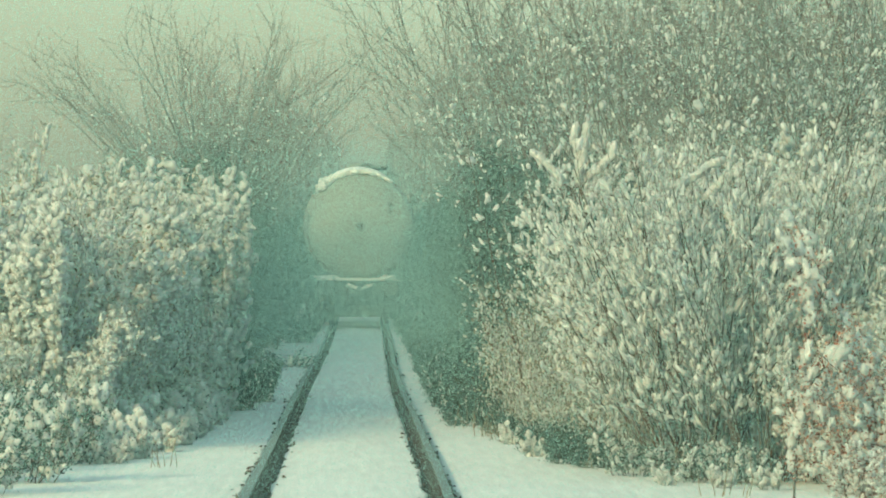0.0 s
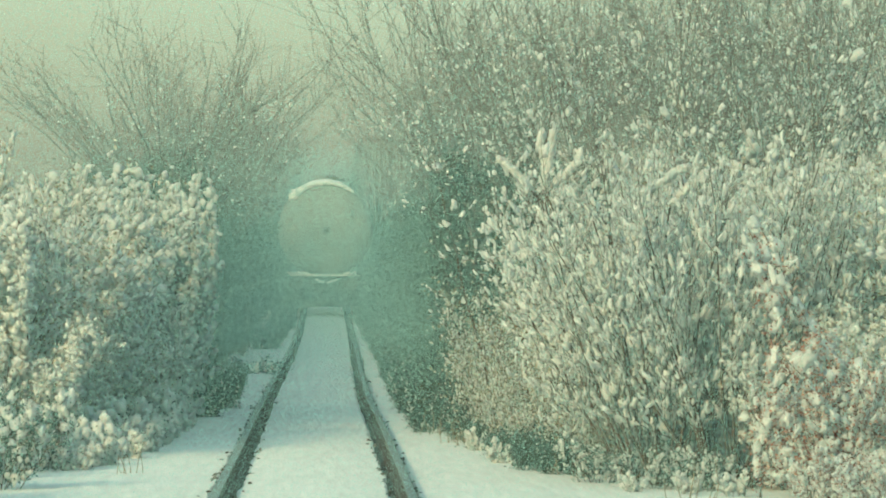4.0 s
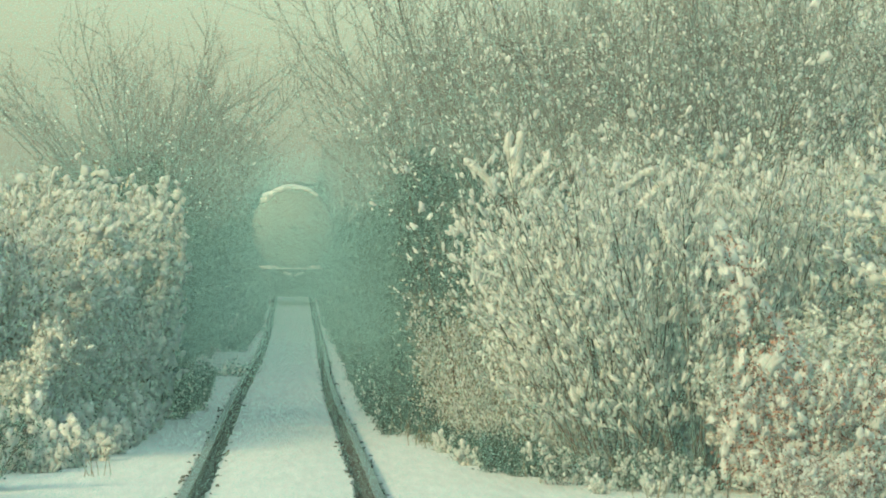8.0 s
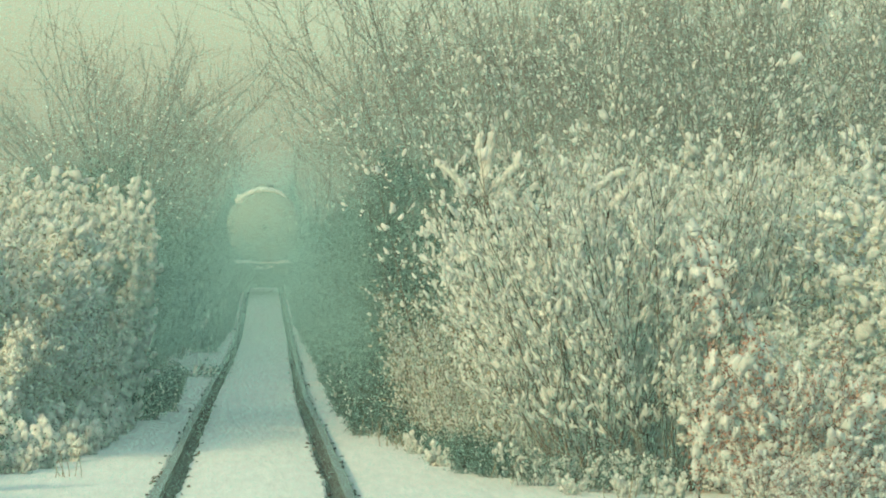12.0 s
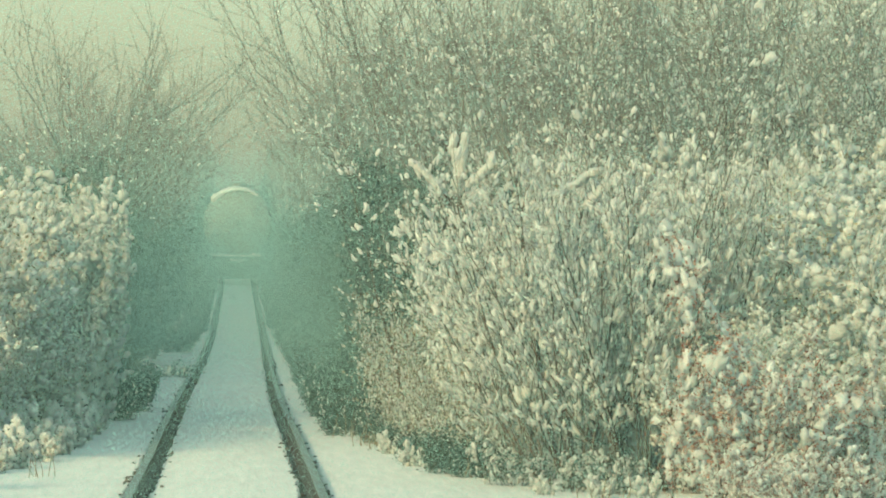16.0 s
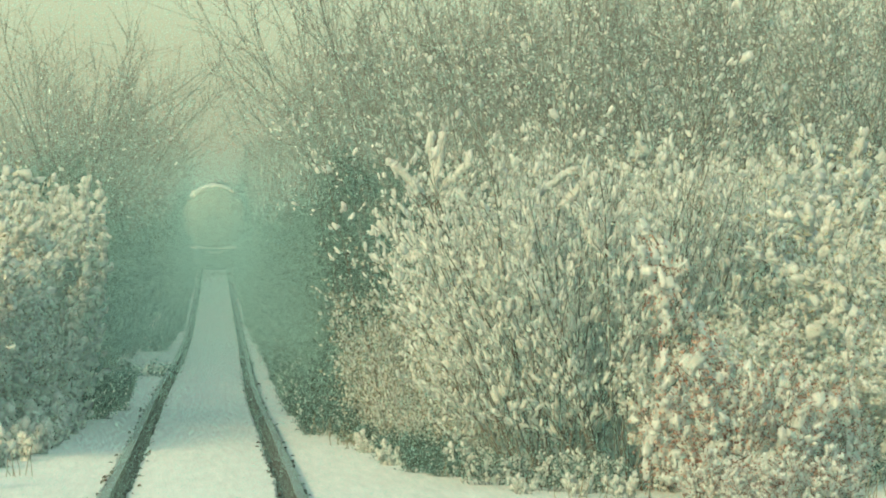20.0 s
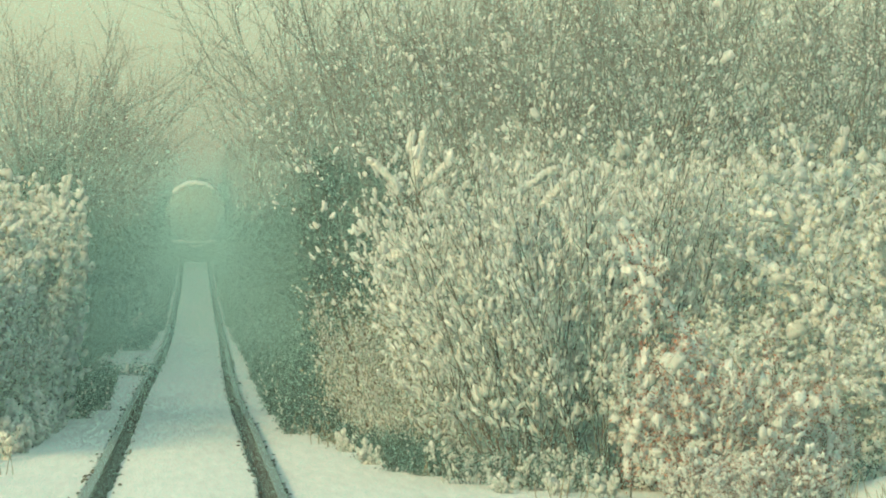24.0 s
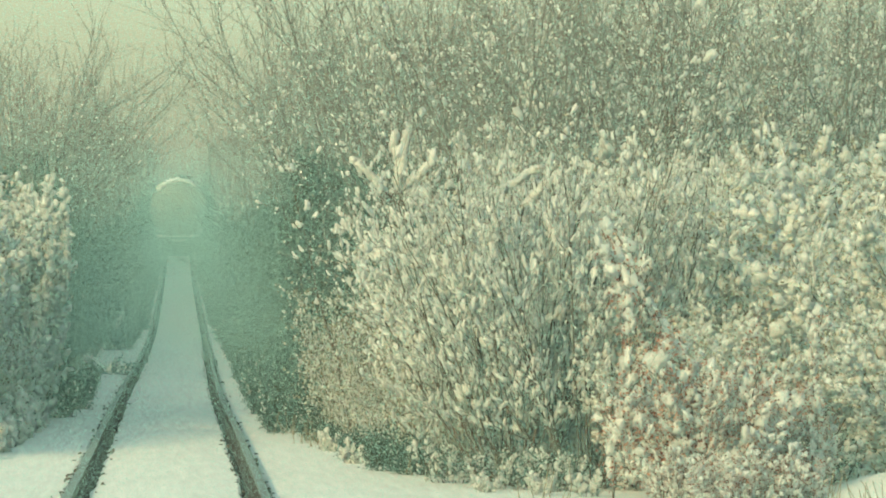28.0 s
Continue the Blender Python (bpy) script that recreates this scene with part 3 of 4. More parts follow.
RED_LOW = plant("withered_bush", 38, "low bush with reddish withered leaves and snow clumps", "bush", 12, 1.5, 0.7, 0.35, 0.008, 8, 4,
                700, 0.035, 4600, 0.034, BARK_WARM, RED_LEAF, low=0.08, shapes=BLOBS_MIXED)
settle(RED_LOW, twist(4.15, 51.8, 0, 0.75))
for x, y, turn, size in ((3.85, 47.4, 60, 0.5), (4.05, 46.2, 150, 0.5), (4.4, 46.6, 240, 0.55), (4.5, 51, 90, 0.75), (4.0, 53.5, 180, 0.7), (5.0, 52.5, 270, 0.7)):
    copy_thing(RED_LOW, twist(x, y, turn, size))
settle(BRAMBLE, twist(5.3, 55, 0, 1.05))
settle(BRAMBLE_B, twist(6.7, 58, 60, 1.15))
for x, y, turn, size, which in ((7.4, 53, 100, 1.1, 0), (8.2, 60, 200, 1.25, 1), (5.4, 61, 280, 1.15, 1), (4.1, 56.8, 45, 0.8, 0), (5.0, 52.8, 135, 0.62, 1), (3.6, 59.5, 225, 0.75, 1), (6.2, 65, 150, 1.3, 0), (9.0, 66, 80, 1.3, 1), (6.4, 51, 40, 0.62, 1),
                                (-3.95, 64, 0, 0.95, 0), (-4.9, 67, 130, 1.15, 1), (-4.0, 69, 220, 1.1, 1), (-5.2, 72, 20, 1.2, 0), (-4.0, 74.5, 300, 1.1, 0),
                                (-4.1, 80, 190, 1.1, 1), (-4.8, 79, 75, 1.2, 1), (-3.0, 66.8, 35, 0.6, 0), (-2.95, 70.5, 125, 0.62, 1), (-2.85, 74.5, 215, 0.6, 0), (-2.75, 79, 305, 0.6, 1), (-3.4, 62.8, 80, 0.55, 1), (-6.3, 68, 40, 1.05, 0), (3.0, 57.6, 15, 0.85, 0), (3.5, 61.3, 105, 0.8, 1), (4.2, 61.5, 195, 0.95, 0), (3.75, 65.0, 285, 0.8, 1), (4.6, 58.6, 20, 0.95, 1), (3.5, 57.2, 250, 0.72, 1), (4.5, 55.4, 310, 0.7, 0), (3.95, 55.2, 200, 0.5, 1), (4.4, 53.4, 290, 0.45, 0)):
    copy_thing(BRAMBLE if 0 < x < 4.4 else (BRAMBLE, BRAMBLE_B)[which] if x < 0 else BRAMBLE_B, twist(x, y, turn, size))

# the bush along the left of the line stands upright where trains pass
settle(WALL, twist(-3.5, 63.4, 0, 0.84))
for x, y, turn, size in ((-3.2, 66.0, 20, 0.93), (-3.05, 68.6, -25, 0.88), (-2.8, 71.2, 15, 1.02), (-2.68, 73.8, -18, 0.97), (-2.5, 76.4, 22, 1.12), (-2.42, 79.0, -12, 1.04), (-2.36, 81.5, 16, 1.2), (-2.3, 84.0, -20, 1.08)):
    copy_thing(WALL, twist(x, y, turn, size))

settle(WEED, twist(-2.95, 53.5, 0, 0.95))
for x, y, turn, size in ((-3.3, 50.5, 80, 0.95), (-3.5, 56.5, 160, 1.1), (-2.85, 58.5, 250, 0.8), (-4.2, 54, 30, 1.1), (-4.1, 59.5, 300, 1.1), (4.3, 53.8, 100, 0.8), (4.6, 52.2, 200, 0.9), (3.3, 56.6, 300, 0.8), (4.9, 51, 70, 0.7), (2.75, 53.6, 40, 0.42), (3.15, 53.2, 130, 0.4), (2.4, 55.0, 220, 0.45)):
    copy_thing(WEED, twist(x, y, turn, size))
settle(TUFT, twist(-2.2, 63.5, 0))
for x, y, turn, size in ((-1.98, 62.3, 40, 0.7), (-2.15, 60.0, 120, 0.75), (-1.9, 64.6, 200, 0.7), (-1.85, 67.4, 280, 0.75), (-1.82, 70.5, 15, 0.7), (-2.3, 58.6, 310, 0.6), (-1.78, 73.5, 75, 0.7), (-2.5, 59.6, 200, 0.9),
                         (-2.1, 66, 80, 1.0), (-2.0, 69, 170, 1.1), (-1.95, 72, 260, 0.9), (-1.9, 75, 20, 0.9), (-1.85, 79, 110, 0.9), (-2.35, 61.2, 200, 0.9), (-1.75, 84, 40, 0.8),
                         (1.75, 70, 210, 0.6), (1.6, 76, 300, 0.6), (4.0, 50.8, 90, 0.7), (5.9, 49.0, 140, 0.8),
                         (2.55, 52.6, 60, 0.32), (3.0, 52.2, 10, 0.36), (3.35, 51.9, 140, 0.4), (1.7, 60.5, 300, 0.5), (1.6, 65.0, 45, 0.5)):
    copy_thing(TUFT, twist(x, y, turn, size))
for k, (x, y, n) in enumerate(((1.42, 68, 18), (1.62, 66.5, 12), (1.3, 72, 10), (2.2, 57.2, 8), (2.6, 54.2, 7), (1.25, 80, 9), (-1.45, 90, 9), (-1.75, 57, 7), (2.9, 50.2, 8), (5.3, 47.6, 12), (5.0, 48.2, 9))):
    grass_tuft(x, y, 60 + k, n)

# leafy undergrowth along the foot of the hedges
SKIRT = plant("undergrowth", 37, "low dark undergrowth with withered leaves and specks of snow", "undergrowth", 6, 0.85, 0.6, 0.35, 0.006, 10, 4,
              90, 0.02, 4200, 0.045, BARK_DARK, DULL_LEAF, low=0.03, shapes=BLOBS_COARSE)
settle(SKIRT, twist(2.05, 58.2, 0, 0.6))
for x, y, turn, size in ((2.1, 57.2, 320, 0.6), (1.95, 59.6, 280, 0.65), (1.8, 62.5, 350, 0.7), (1.7, 66, 60, 0.75), (1.62, 69.5, 130, 0.8)):
    copy_thing(SKIRT, twist(x, y, turn, size))
settle(LOW, twist(2.25, 58.5, 0, 0.7))
for x, y, turn, size in ((2.45, 57.5, 70, 0.6), (2.15, 60.8, 140, 0.8), (2.05, 63, 250, 0.95), (2.0, 65.2, 20, 1.1), (1.95, 67.4, 100, 1.2), (1.9, 69.6, 190, 1.3),
                         (2.6, 62.5, 45, 1.2), (2.45, 65.5, 160, 1.4), (2.4, 68.5, 280, 1.6), (2.3, 71, 120, 1.75), (2.5, 73.5, 30, 1.9), (2.35, 76.5, 220, 1.9), (2.9, 70, 300, 1.9), (2.4, 80, 20, 1.9)):
    copy_thing(LOW, twist(x, y, turn, size))
rng = np.random.default_rng(32)
y = 73.0
while y < 400:
    for side in (-1, 1):
        if side < 0 and (y < 82 or 106 < y < 150):
            continue
        copy_thing(SKIRT, twist(float(track_x(y)) + side * (1.5 - 0.2 * float(ease(130, 200, y)) + rng.uniform(-0.12, 0.1)), y + rng.uniform(-0.8, 0.8), rng.uniform(0, 360), rng.uniform(0.9, 1.2)))
    y += 2.3 if y < 150 else 4.2

# a heap of dead brush on the shoulder
brush = plant("brush_heap", 36, "small dark heap of dead brush on the snow", "brush", 16, 0.4, 2.5, 0.14, 0.01, 5, 3, 16, 0.035, 420, 0.05, BARK_WARM, DULL_LEAF, low=0.1)
settle(brush, twist(-1.22, 119, 0))

# hedges on both sides, brushed to shape by the trains
settle(HEDGE, twist(2.6, 71, 180, 0.9))
settle(HEDGE_B, twist(-2.5, 83, 0, 0.9))
settle(HEDGE_FAR, twist(2.5, 152, 180))
rng = np.random.default_rng(31)
y = 74.0
while y < 420:
    for side in (-1, 1):
        if side < 0 and y < 85:
            continue
        x = float(track_x(y)) + side * (2.42 + rng.uniform(-0.1, 0.15))
        kind = (HEDGE, HEDGE_B)[rng.integers(2)] if y < 150 else HEDGE_FAR
        copy_thing(kind, twist(x, y + rng.uniform(-0.6, 0.6), (180 if side > 0 else 0) + rng.uniform(-12, 12), rng.uniform(0.85, 1.08)))
    y += 2.4 if y < 150 else 4.0

# trees behind the hedges, leaning over the line
settle(TREE, twist(3.1, 80, 180, 0.95))
settle(TREE_B, twist(-2.25, 100, 20, 0.94))
for x, y, turn, size, which, lean in ((-2.5, 112, 25, 0.98, 1, 3), (-2.6, 126, -25, 0.92, 1, 3), (-2.7, 140, 14, 0.9, 1, 3),
                                      (2.9, 88, 175, 1.0, 0, -4), (2.85, 96, 186, 1.02, 0, -5), (2.8, 106, 178, 0.95, 0, -4), (2.8, 118, 183, 0.9, 0, -3), (2.8, 134, 177, 0.95, 0, -4)):
    copy_thing((TREE, TREE_B)[which], pose(x, y, float(track_z(y)) - 0.12, 0, lean, 0) @ pose(0, 0, 0, 0, 0, turn) @ Matrix.Scale(size, 4))
settle(BARE, twist(2.9, 76, 0, 1.0))
for x, y, turn, size in ((3.5, 71, 70, 0.95), (4.5, 74, 150, 1.0), (5.4, 70, 230, 0.95), (6.6, 72, 310, 1.0), (7.8, 71, 40, 1.0), (3.9, 67, 190, 0.85)):
    copy_thing(BARE, twist(x, y, turn, size))
settle(THICKET, twist(4.9, 72, 0))
for x, y, turn, size in ((6.8, 73, 60, 1.0), (8.8, 74, 120, 1.05), (10.8, 76, 180, 1.05), (5.8, 81, 240, 1.05), (7.9, 84, 300, 1.1), (10.2, 86, 20, 1.15), (12.4, 83, 80, 1.15), (3.9, 78, 140, 0.95), (4.4, 86, 200, 1.0), (9.2, 93, 260, 1.2), (6.4, 91, 320, 1.15), (12.0, 97, 40, 1.25)):
    copy_thing(THICKET, twist(x, y, turn, size))
# a young wood beyond the hedge
for x, y, turn, size, which in ((4.6, 74, 200, 0.75, 0), (5.6, 78, 290, 0.85, 1), (6.2, 86, 20, 0.95, 0), (7.6, 80, 110, 0.9, 1), (8.6, 88, 200, 0.95, 0), (9.8, 82, 310, 0.9, 1),
                                (5.4, 97, 40, 1.0, 1), (8.0, 99, 130, 1.0, 0), (10.6, 96, 220, 1.05, 1), (12.2, 90, 310, 1.0, 0), (6.6, 110, 80, 1.05, 0), (9.4, 112, 170, 1.05, 1), (13.0, 108, 260, 1.1, 0),
                                (4.4, 90, 15, 0.95, 1), (7.0, 92, 75, 0.95, 1), (11.0, 103, 25, 1.05, 0), (4.8, 104, 300, 1.0, 0), (5.0, 118, 115, 1.1, 1), (7.6, 120, 205, 1.1, 0), (11.4, 118, 330, 1.1, 1), (14.6, 116, 45, 1.1, 1)):
    copy_thing((TREE, TREE_B)[which], twist(x, y, turn, size))
settle(TREE_ARCH, twist(-2.8, 115, 0))
for x, y, turn, size in ((2.8, 119, 185, 1.0),):
    copy_thing(TREE_ARCH, twist(float(track_x(y)) + x, y, turn, size))
settle(TREE_FAR, twist(-2.9, 152, 0))
y = 154.0
while y < 430:
    for side in (-1, 1):
        x = float(track_x(y)) + side * (2.7 + rng.uniform(-0.2, 0.4))
        copy_thing(TREE_FAR, pose(x, y + rng.uniform(-2, 2), float(track_z(y)) - 0.12, 0, -side * rng.choice([0.0, 0.8, 1.6]), 0) @ pose(0, 0, 0, 0, 0, (180 if side > 0 else 0) + rng.uniform(-20, 20)) @ Matrix.Scale(rng.uniform(0.72, 0.95), 4))
    y += 6.5
# a misty clump of trees far off beyond the open field
for x, y, size in ((-17, 290, 1.1), (-20, 300, 1.2), (-23, 295, 1.15), (-26, 305, 1.1)):
    copy_thing(TREE_FAR, twist(x, y, x * 50, size))


# ---- haze in the air, stood in for by tiny teal-painted flecks ----
# the teal of shaded haze is put into these two fleck colours
HAZE_TINT = thin(mottled("teal_haze_fleck", [(0.3, (0.27, 0.46, 0.45)), (0.7, (0.35, 0.53, 0.52))], 5, 40, 0.8, bump=0), 0.5)
VEIL_TINT = thin(mottled("teal_veil_fleck", [(0.3, (0.34, 0.57, 0.54)), (0.7, (0.42, 0.64, 0.61))], 5, 40, 0.8, bump=0), 0.5)
rng = np.random.default_rng(95)


def fleck_bank(wide, long, high, count, size, mat, label):
    """A bank of haze-coloured flecks, centred on its length, thinning towards its top."""
    at = np.stack([rng.uniform(-wide / 2, wide / 2, count), rng.uniform(-long / 2, long / 2, count), rng.triangular(0.0, high * 0.2, high, count)], 1)
    corners = at[:, None] + rng.normal(0, size * 0.42, (count, 3, 3))
    ob = mesh_object("haze_flecks", corners.reshape(-1, 3), np.arange(count * 3).reshape(-1, 3), mat)
    return tagged(ob, label, "mist", kind="stuff")


# stacked fleck banks veil the line; the painted haze hides more with distance
BANK_LEN = 35.0
BANKS = [fleck_bank(4.4, BANK_LEN, 6.0, 200000, 0.0062, HAZE_TINT, "teal flecks painted as haze between the hedges") for _ in range(3)]
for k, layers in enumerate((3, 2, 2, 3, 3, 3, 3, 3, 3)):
    y = 112.5 + BANK_LEN * k
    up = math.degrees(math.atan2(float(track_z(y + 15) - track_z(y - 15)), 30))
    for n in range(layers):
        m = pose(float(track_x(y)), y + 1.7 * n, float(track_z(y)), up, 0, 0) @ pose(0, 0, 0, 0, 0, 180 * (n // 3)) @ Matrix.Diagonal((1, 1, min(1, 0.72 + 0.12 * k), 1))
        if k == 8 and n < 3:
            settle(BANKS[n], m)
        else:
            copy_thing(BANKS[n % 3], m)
# flecks added before the dark hedges, lifting their shade with painted teal haze
HEDGE_HAZE = fleck_bank(7.6, 30.0, 4.8, 300000, 0.0052, HAZE_TINT, "teal haze flecks added in front of the shaded hedges")
HEDGE_HAZE.matrix_basis = pose(-1.4, 78.0, 0)
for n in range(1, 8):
    copy_thing(HEDGE_HAZE, pose(-1.4 + 0.06 * n, 78.0 + 1.3 * n, 0.02 * n, 0, 0, 180 * (n % 2)))

# added thinner, even fleck veil over open ground before the hedges, lifting dark tones
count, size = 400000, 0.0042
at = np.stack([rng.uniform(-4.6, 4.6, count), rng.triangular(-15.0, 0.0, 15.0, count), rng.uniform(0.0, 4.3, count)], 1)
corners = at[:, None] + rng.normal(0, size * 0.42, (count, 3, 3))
veil = mesh_object("haze_flecks", corners.reshape(-1, 3), np.arange(count * 3).reshape(-1, 3), VEIL_TINT)
tagged(veil, "thin veil of teal flecks added to lift the dark tones", "mist", kind="stuff")
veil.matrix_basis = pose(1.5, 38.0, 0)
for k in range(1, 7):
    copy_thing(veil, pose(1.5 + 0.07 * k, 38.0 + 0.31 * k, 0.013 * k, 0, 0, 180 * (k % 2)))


# ---- the tank wagon ----
R_TANK, Z_TANK, TANK_LEN = 1.515, 2.71, 12.6
wagon = tagged(new("tank_wagon"), "grey railway tank wagon with snow on its top, rolling away", "tank wagon")


def spin(profile, sides=48):
    """A body of revolution along y from (radius, y) pairs."""
    bm = bmesh.new()
    rings = []
    for r, y in profile:
        if r < 1e-4:
            rings.append([bm.verts.new((0, y, 0))])
        else:
            rings.append([bm.verts.new((r * math.sin(2 * math.pi * k / sides), y, r * math.cos(2 * math.pi * k / sides))) for k in range(sides)])
    for a, b in zip(rings, rings[1:]):
        for k in range(sides):
            q = [a[k % len(a)], a[(k + 1) % len(a)], b[(k + 1) % len(b)], b[k % len(b)]]
            q = list(dict.fromkeys(q))
            if len(q) > 2:
                bm.faces.new(q)
    return bm


# the wagon's origin lies on the rails under its rear buffers
dish = [(R_TANK * math.sin(a), 0.42 * (1 - math.cos(a))) for a in np.linspace(0, math.pi / 2, 9)]
outline = [(r, 0.75 + y) for r, y in dish] + [(r, 0.75 + TANK_LEN - y) for r, y in reversed(dish)]
shell = part("tank", spin(outline), TANK_PAINT, wagon, "weathered grey cylindrical tank with dished ends", smooth=True)
shell.location.z = Z_TANK
for y in (1.22, 4.4, 7.6, 10.8):
    part("tank_band", spin([(R_TANK + 0.002, y), (R_TANK + 0.014, y + 0.01), (R_TANK + 0.014, y + 0.07), (R_TANK + 0.002, y + 0.08)]), TANK_BAND, shell)

# snow cap along the top of the tank
v, f, cols = [], [], 25
for j, y in enumerate(np.linspace(0.98, 12.9, 60)):
    for i in range(cols):
        u = i / (cols - 1)
        a = radians(-44 + 80 * u) + 0.12 * noise.noise(Vector((y * 1.5, u * 2, 0))) * (1 if i in (0, cols - 1) else 0.3)
        thick = 0.13 * math.sin(math.pi * u) ** 0.45 * (0.85 + 0.3 * noise.noise(Vector((y * 0.8, u * 5, 4)))) * (0.35 if j in (0, 59) else 1) - 0.01
        r = R_TANK + thick
        v.append((r * math.sin(a), y, r * math.cos(a)))
for j in range(59):
    for i in range(cols - 1):
        k = j * cols + i
        f.append((k, k + 1, k + cols + 1, k + cols))
mesh_object("snow_cap", v, f, SNOW_GROUND, shell, "bright snow lying along the tank top", smooth=True)
# snow sliding over the rim of the rear end
v, f = scatter_blobs(np.random.default_rng(71), np.stack([R_TANK * 0.985 * np.sin(np.radians(np.linspace(-46, 34, 26))), np.full(26, 1.02), R_TANK * 0.985 * np.cos(np.radians(np.linspace(-46, 34, 26)))], 1),
                     np.tile([1.0, 0, 0], (26, 1)), np.concatenate([np.full(6, 0.13), np.full(14, 0.09), np.full(6, 0.06)]), BLOBS_FINE)
mesh_object("snow_rim", v, f, SNOW_GROUND, shell, "lumpy snow edge over the tank end", smooth=True)

# fittings on the tank
bm = bmesh.new()
box(bm, (0.19, 0.05, 0.2), (0.03, 0.74, Z_TANK - 0.02), 0.01)
part("name_plate", bm, PLATE, wagon, "small dark square plate")
bm = bmesh.new()
rod(bm, (0.86, 0.86, 2.86), (0.86, 0.86, 3.32), 0.028)
box(bm, (0.1, 0.1, 0.08), (0.86, 0.9, 3.3), 0.01)
bracket = part("lamp_bracket", bm, PLATE, wagon, "dark upright lamp bracket")
bm = bmesh.new()
box(bm, (0.16, 0.1, 0.14), (0.76, 0.84, 3.16), 0.02)
part("tail_lamp", bm, TANK_PAINT, bracket, "small snowy tail lamp box")
bm = bmesh.new()
for x in (-0.55, 0.12):
    rod(bm, (x, 1.6, Z_TANK + R_TANK - 0.12), (x, 1.6, Z_TANK + R_TANK + 0.14), 0.02)
box(bm, (0.7, 11.0, 0.04), (0.45, 6.9, Z_TANK + R_TANK + 0.1), 0.005)
part("walkway", bm, FRAME_STEEL, wagon, "narrow steel walkway on the tank top")
for x, y in ((0.1, 1.45), (0.8, 1.45), (-0.85, 1.5)):
    bm = bmesh.new()
    z = Z_TANK + math.sqrt(R_TANK ** 2 - x * x)
    rod(bm, (x, y, z - 0.05), (x, y, z + 0.2), 0.025)
    rod(bm, (x, y, z + 0.18), (x + 0.32, y, z + 0.14 - 0.1 * abs(x)), 0.022)
    part("grab_rail", bm, FRAME_STEEL, wagon)
part("manhole_dome", spin([(0.0, 0.0), (0.42, 0.0), (0.42, 0.3), (0.36, 0.36), (0.0, 0.4)], 24), TANK_PAINT, wagon, smooth=False).matrix_basis = pose(0, 7.0, Z_TANK + R_TANK - 0.12, 90, 0, 0)

# end railing and ladder
bm = bmesh.new()
rod(bm, (-1.14, 0.42, 2.2), (1.1, 0.42, 2.2), 0.017)
railing = part("end_railing", bm, FRAME_STEEL, wagon, "thin steel end railing")
for x in (-1.14, -0.6, 0.62, 1.1):
    bm = bmesh.new()
    rod(bm, (x, 0.42, 1.15), (x, 0.42, 2.2), 0.017)
    part("railing_post", bm, FRAME_STEEL, railing)

# underframe
for y in (0.52, 13.6):
    bm = bmesh.new()
    box(bm, (2.34, 0.16, 0.36), (0, y, 1.0), 0.02)
    part("headstock", bm, FRAME_STEEL, wagon, "grimy steel buffer beam")
bm = bmesh.new()
box(bm, (2.3, 0.34, 0.03), (0, 0.42, 1.2), 0.005)
part("end_platform", bm, FRAME_STEEL, wagon)
for x in (-0.95, 0.95):
    bm = bmesh.new()
    box(bm, (0.12, 12.9, 0.26), (x, 7.06, 1.02), 0.02)
    part("side_sill", bm, FRAME_STEEL, wagon)
bm = bmesh.new()
box(bm, (0.5, 12.9, 0.34), (0, 7.06, 0.95), 0.02)
part("centre_sill", bm, FRAME_STEEL, wagon)
for y in (1.7, 12.3):
    bm = bmesh.new()
    box(bm, (1.9, 0.4, 0.22), (0, y, 1.22), 0.03)
    part("tank_saddle", bm, FRAME_STEEL, wagon)
for x, y, s in ((-0.875, 0.44, 1), (0.875, 0.44, 1), (-0.875, 13.68, -1), (0.875, 13.68, -1)):
    bm = bmesh.new()
    rod(bm, (x, y, 1.0), (x, y - 0.3 * s, 1.0), 0.1, 14)
    shank = part("buffer", bm, FRAME_STEEL, wagon, "round steel buffer")
    bm = bmesh.new()
    rod(bm, (x, y - 0.3 * s, 1.0), (x, y - 0.36 * s, 1.0), 0.23, 24, 0.2)
    part("buffer_plate", bm, FRAME_STEEL, shank)
bm = bmesh.new()
rod(bm, (0, 0.44, 1.0), (0, 0.16, 1.0), 0.045)
rod(bm, (0, 0.16, 1.03), (0, 0.14, 0.9), 0.035)
hook = part("drawhook", bm, FRAME_STEEL, wagon)
bm = bmesh.new()
for x in (-0.1, 0.1):
    rod(bm, (x, 0.2, 0.97), (x, 0.24, 0.5), 0.02)
rod(bm, (-0.12, 0.24, 0.5), (0.12, 0.24, 0.5), 0.03)
part("screw_coupling", bm, FRAME_STEEL, hook)
for x in (-0.38, 0.38):
    h = Heap()
    h.add(*tube([(x, 0.42, 0.9), (x, 0.25, 0.82), (x * 0.95, 0.2, 0.6), (x * 0.85, 0.26, 0.42), (x * 0.75, 0.36, 0.5)], [0.028] * 5, 8))
    h.place("brake_hose", PLATE, wagon, "black rubber brake hose", smooth=True)
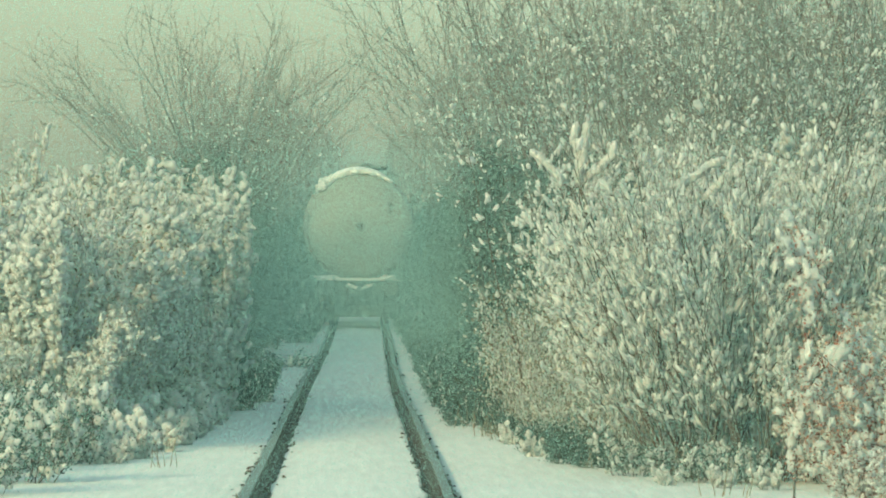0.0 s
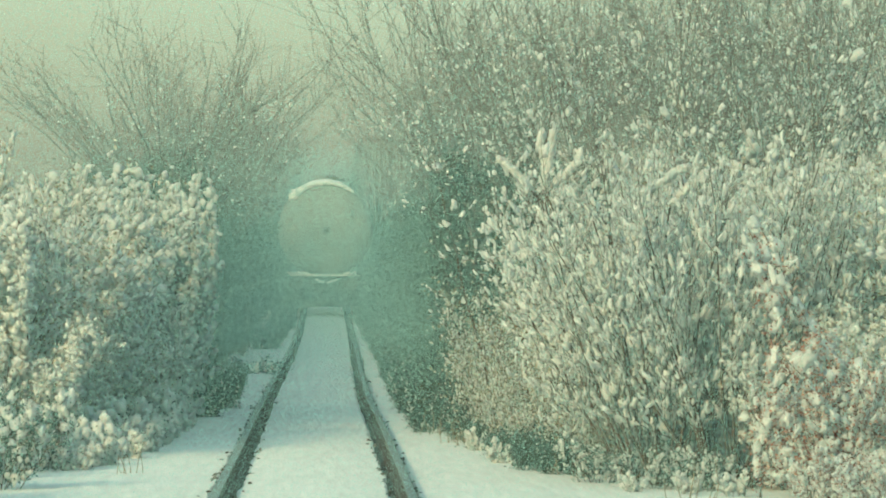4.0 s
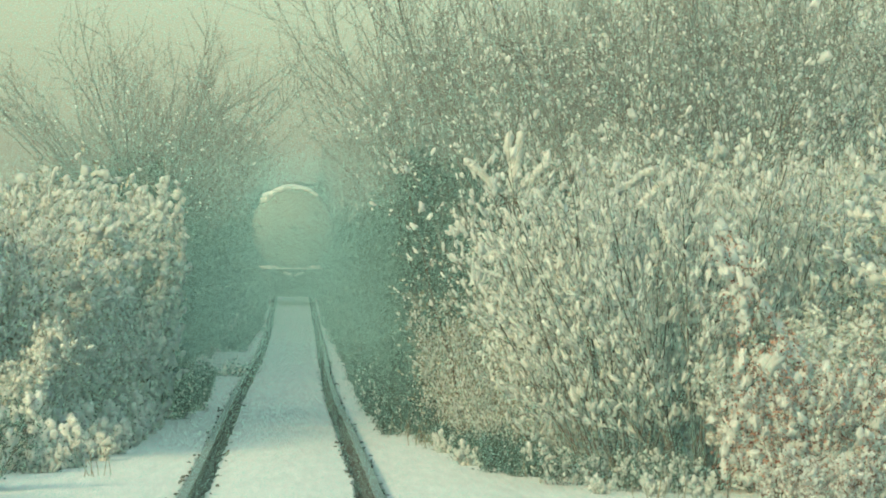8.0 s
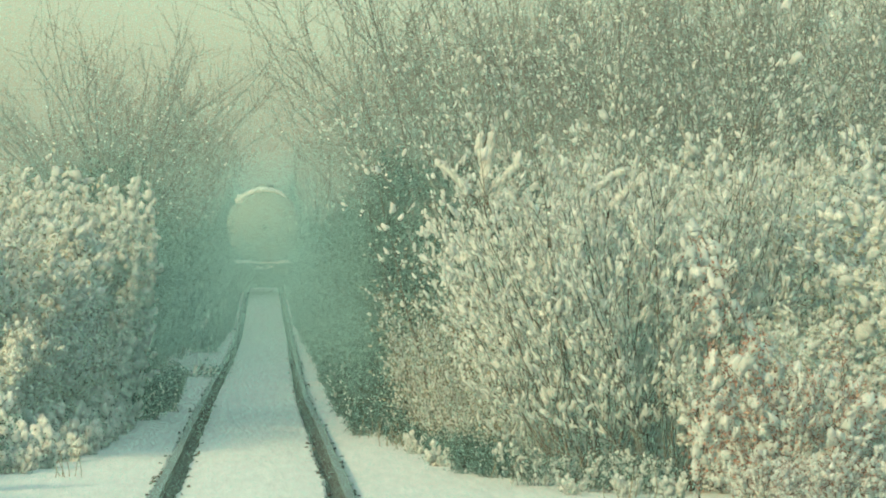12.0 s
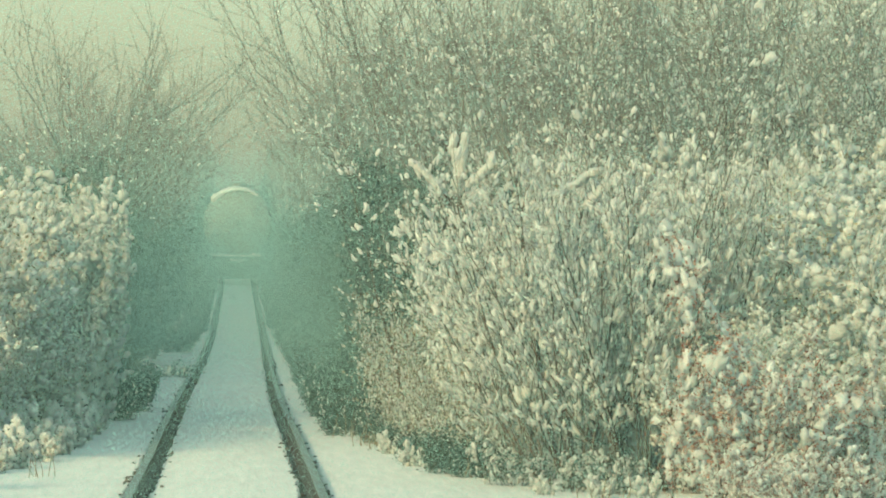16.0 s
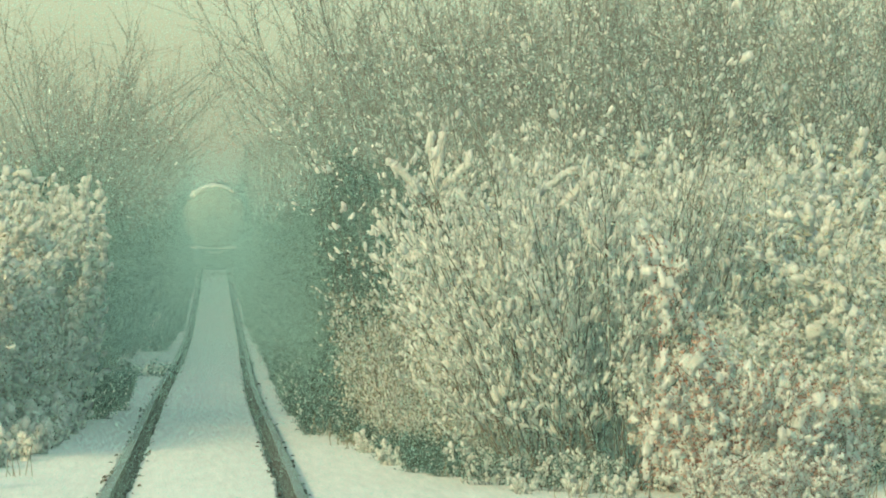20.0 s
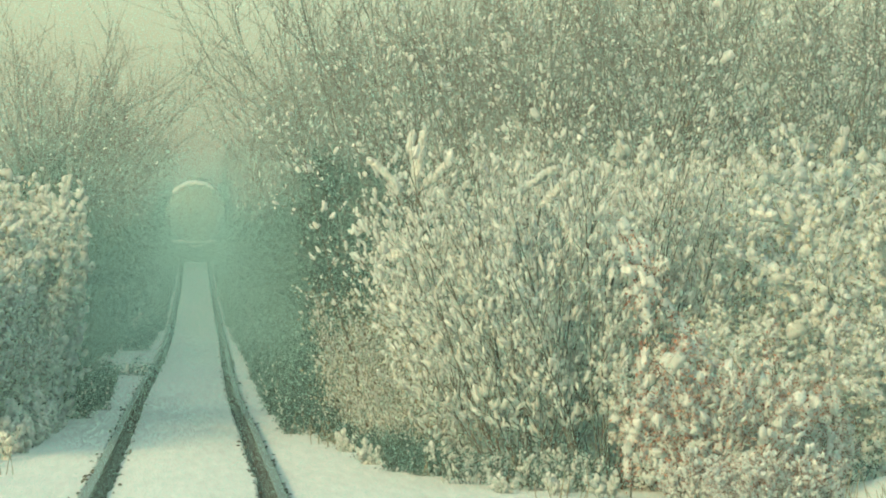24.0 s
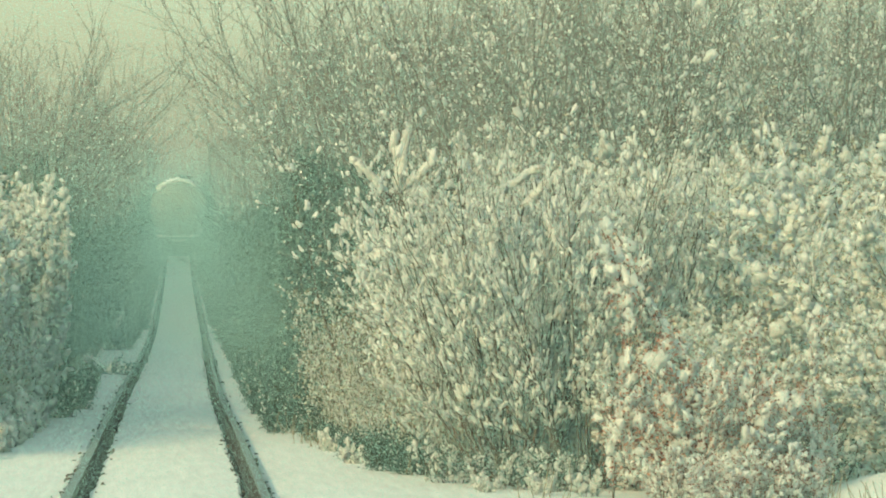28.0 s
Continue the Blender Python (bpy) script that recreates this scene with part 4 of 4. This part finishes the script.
# snow on the end platform: a thin bar between two heaps
bm = bmesh.new()
box(bm, (1.3, 0.3, 0.07), (0, 0.42, 1.245), 0.03)
part("platform_snow", bm, SNOW_GROUND, wagon, "snow lying on the end platform", smooth=True)
for x in (-0.88, 0.86):
    v, f = BLOBS_FINE[0 if x < 0 else 3]
    heap = mesh_object("snow_mound", v * np.array([0.3, 0.2, 0.1]), f, SNOW_GROUND, wagon, "white snow heap on the buffer beam", smooth=True)
    heap.location = (x, 0.42, 1.27)
v, f = scatter_blobs(np.random.default_rng(90), np.array([(-0.3 + 0.07 * i, 0.3, 1.1 - 0.1 * math.sin(math.pi * i / 9)) for i in range(10)]), np.tile([1.0, 0, 0], (10, 1)), np.full(10, 0.05), BLOBS_FINE)
mesh_object("coupling_snow", v, f, SNOW_GROUND, wagon, "snow sagging along the coupling", smooth=True)

# bogies
WHEEL_R = 0.46
wheelsets = []
for y in (2.35, 11.75):
    bm = bmesh.new()
    for x in (-1.0, 1.0):
        box(bm, (0.1, 2.5, 0.24), (x, y, 0.56), 0.03)
        for dy in (-0.9, 0.9):
            box(bm, (0.2, 0.34, 0.3), (x, y + dy, 0.47), 0.04)
    box(bm, (2.0, 0.5, 0.25), (0, y, 0.68), 0.03)
    for dy in (-1.22, 1.22):
        box(bm, (2.0, 0.1, 0.16), (0, y + dy, 0.6), 0.02)
    bogie = part("bogie", bm, FRAME_STEEL, wagon, "dark steel bogie frame")
    # added beams, no known part: they darken the bright gap under the wagon
    for dy in (-1.36, 1.36):
        bm = bmesh.new()
        box(bm, (1.3, 0.1, 0.3), (0, y + dy, 0.36), 0.03)
        for x in (-0.5, 0.5):
            rod(bm, (x, y + dy, 0.3), (x, y + dy * 0.92, 0.62), 0.03)
        part("added_gap_beam", bm, FRAME_STEEL, bogie)
    for dy in (-0.9, 0.9):
        bm = bmesh.new()
        rod(bm, (-0.98, 0, 0), (0.98, 0, 0), 0.08, 12)
        axle = part("wheelset", bm, WHEEL_STEEL, bogie, "steel wheels on an axle")
        for sx in (-1, 1):
            disc = spin([(0.0, -0.06), (0.14, -0.08), (0.16, -0.03), (0.36, -0.02), (0.38, -0.065), (WHEEL_R, -0.065), (WHEEL_R - 0.006, 0.045), (WHEEL_R + 0.03, 0.05), (WHEEL_R + 0.03, 0.07), (0.38, 0.07), (0.36, 0.02), (0.16, 0.03), (0.14, 0.08), (0.0, 0.06)], 32)
            for vert in disc.verts:
                x, y2, z = vert.co
                vert.co = (sx * (0.755 - y2), x, z)
            part("wheel", disc, WHEEL_STEEL, axle, smooth=False)
        axle.location = (0, y + dy, WHEEL_R)
        wheelsets.append((axle, y + dy))


def motions():
    """The wagon rolls away along the climbing track, its wheels turning."""
    curve = np.polyfit([0, 6, 12, 16, 20, 24, 28], [172.5, 218.0, 255.5, 283.0, 303.0, 319.0, 335.0], 3)
    rows = []
    for t in range(0, 29):
        y = float(np.polyval(curve, t))
        up = math.degrees(math.atan2(float(track_z(y + 13) - track_z(y)), 13))
        rows.append((t, pose(float(track_x(y)), y, float(track_z(y)), up, 0, 0)))
    walk(wagon, rows)
    start = float(np.polyval(curve, 0))
    for axle, y in wheelsets:
        walk(axle, [(k / 15, pose(0, y, WHEEL_R, -math.degrees((float(np.polyval(curve, k / 15)) - start) / WHEEL_R) % 360)) for k in range(0, 421)])


motions()
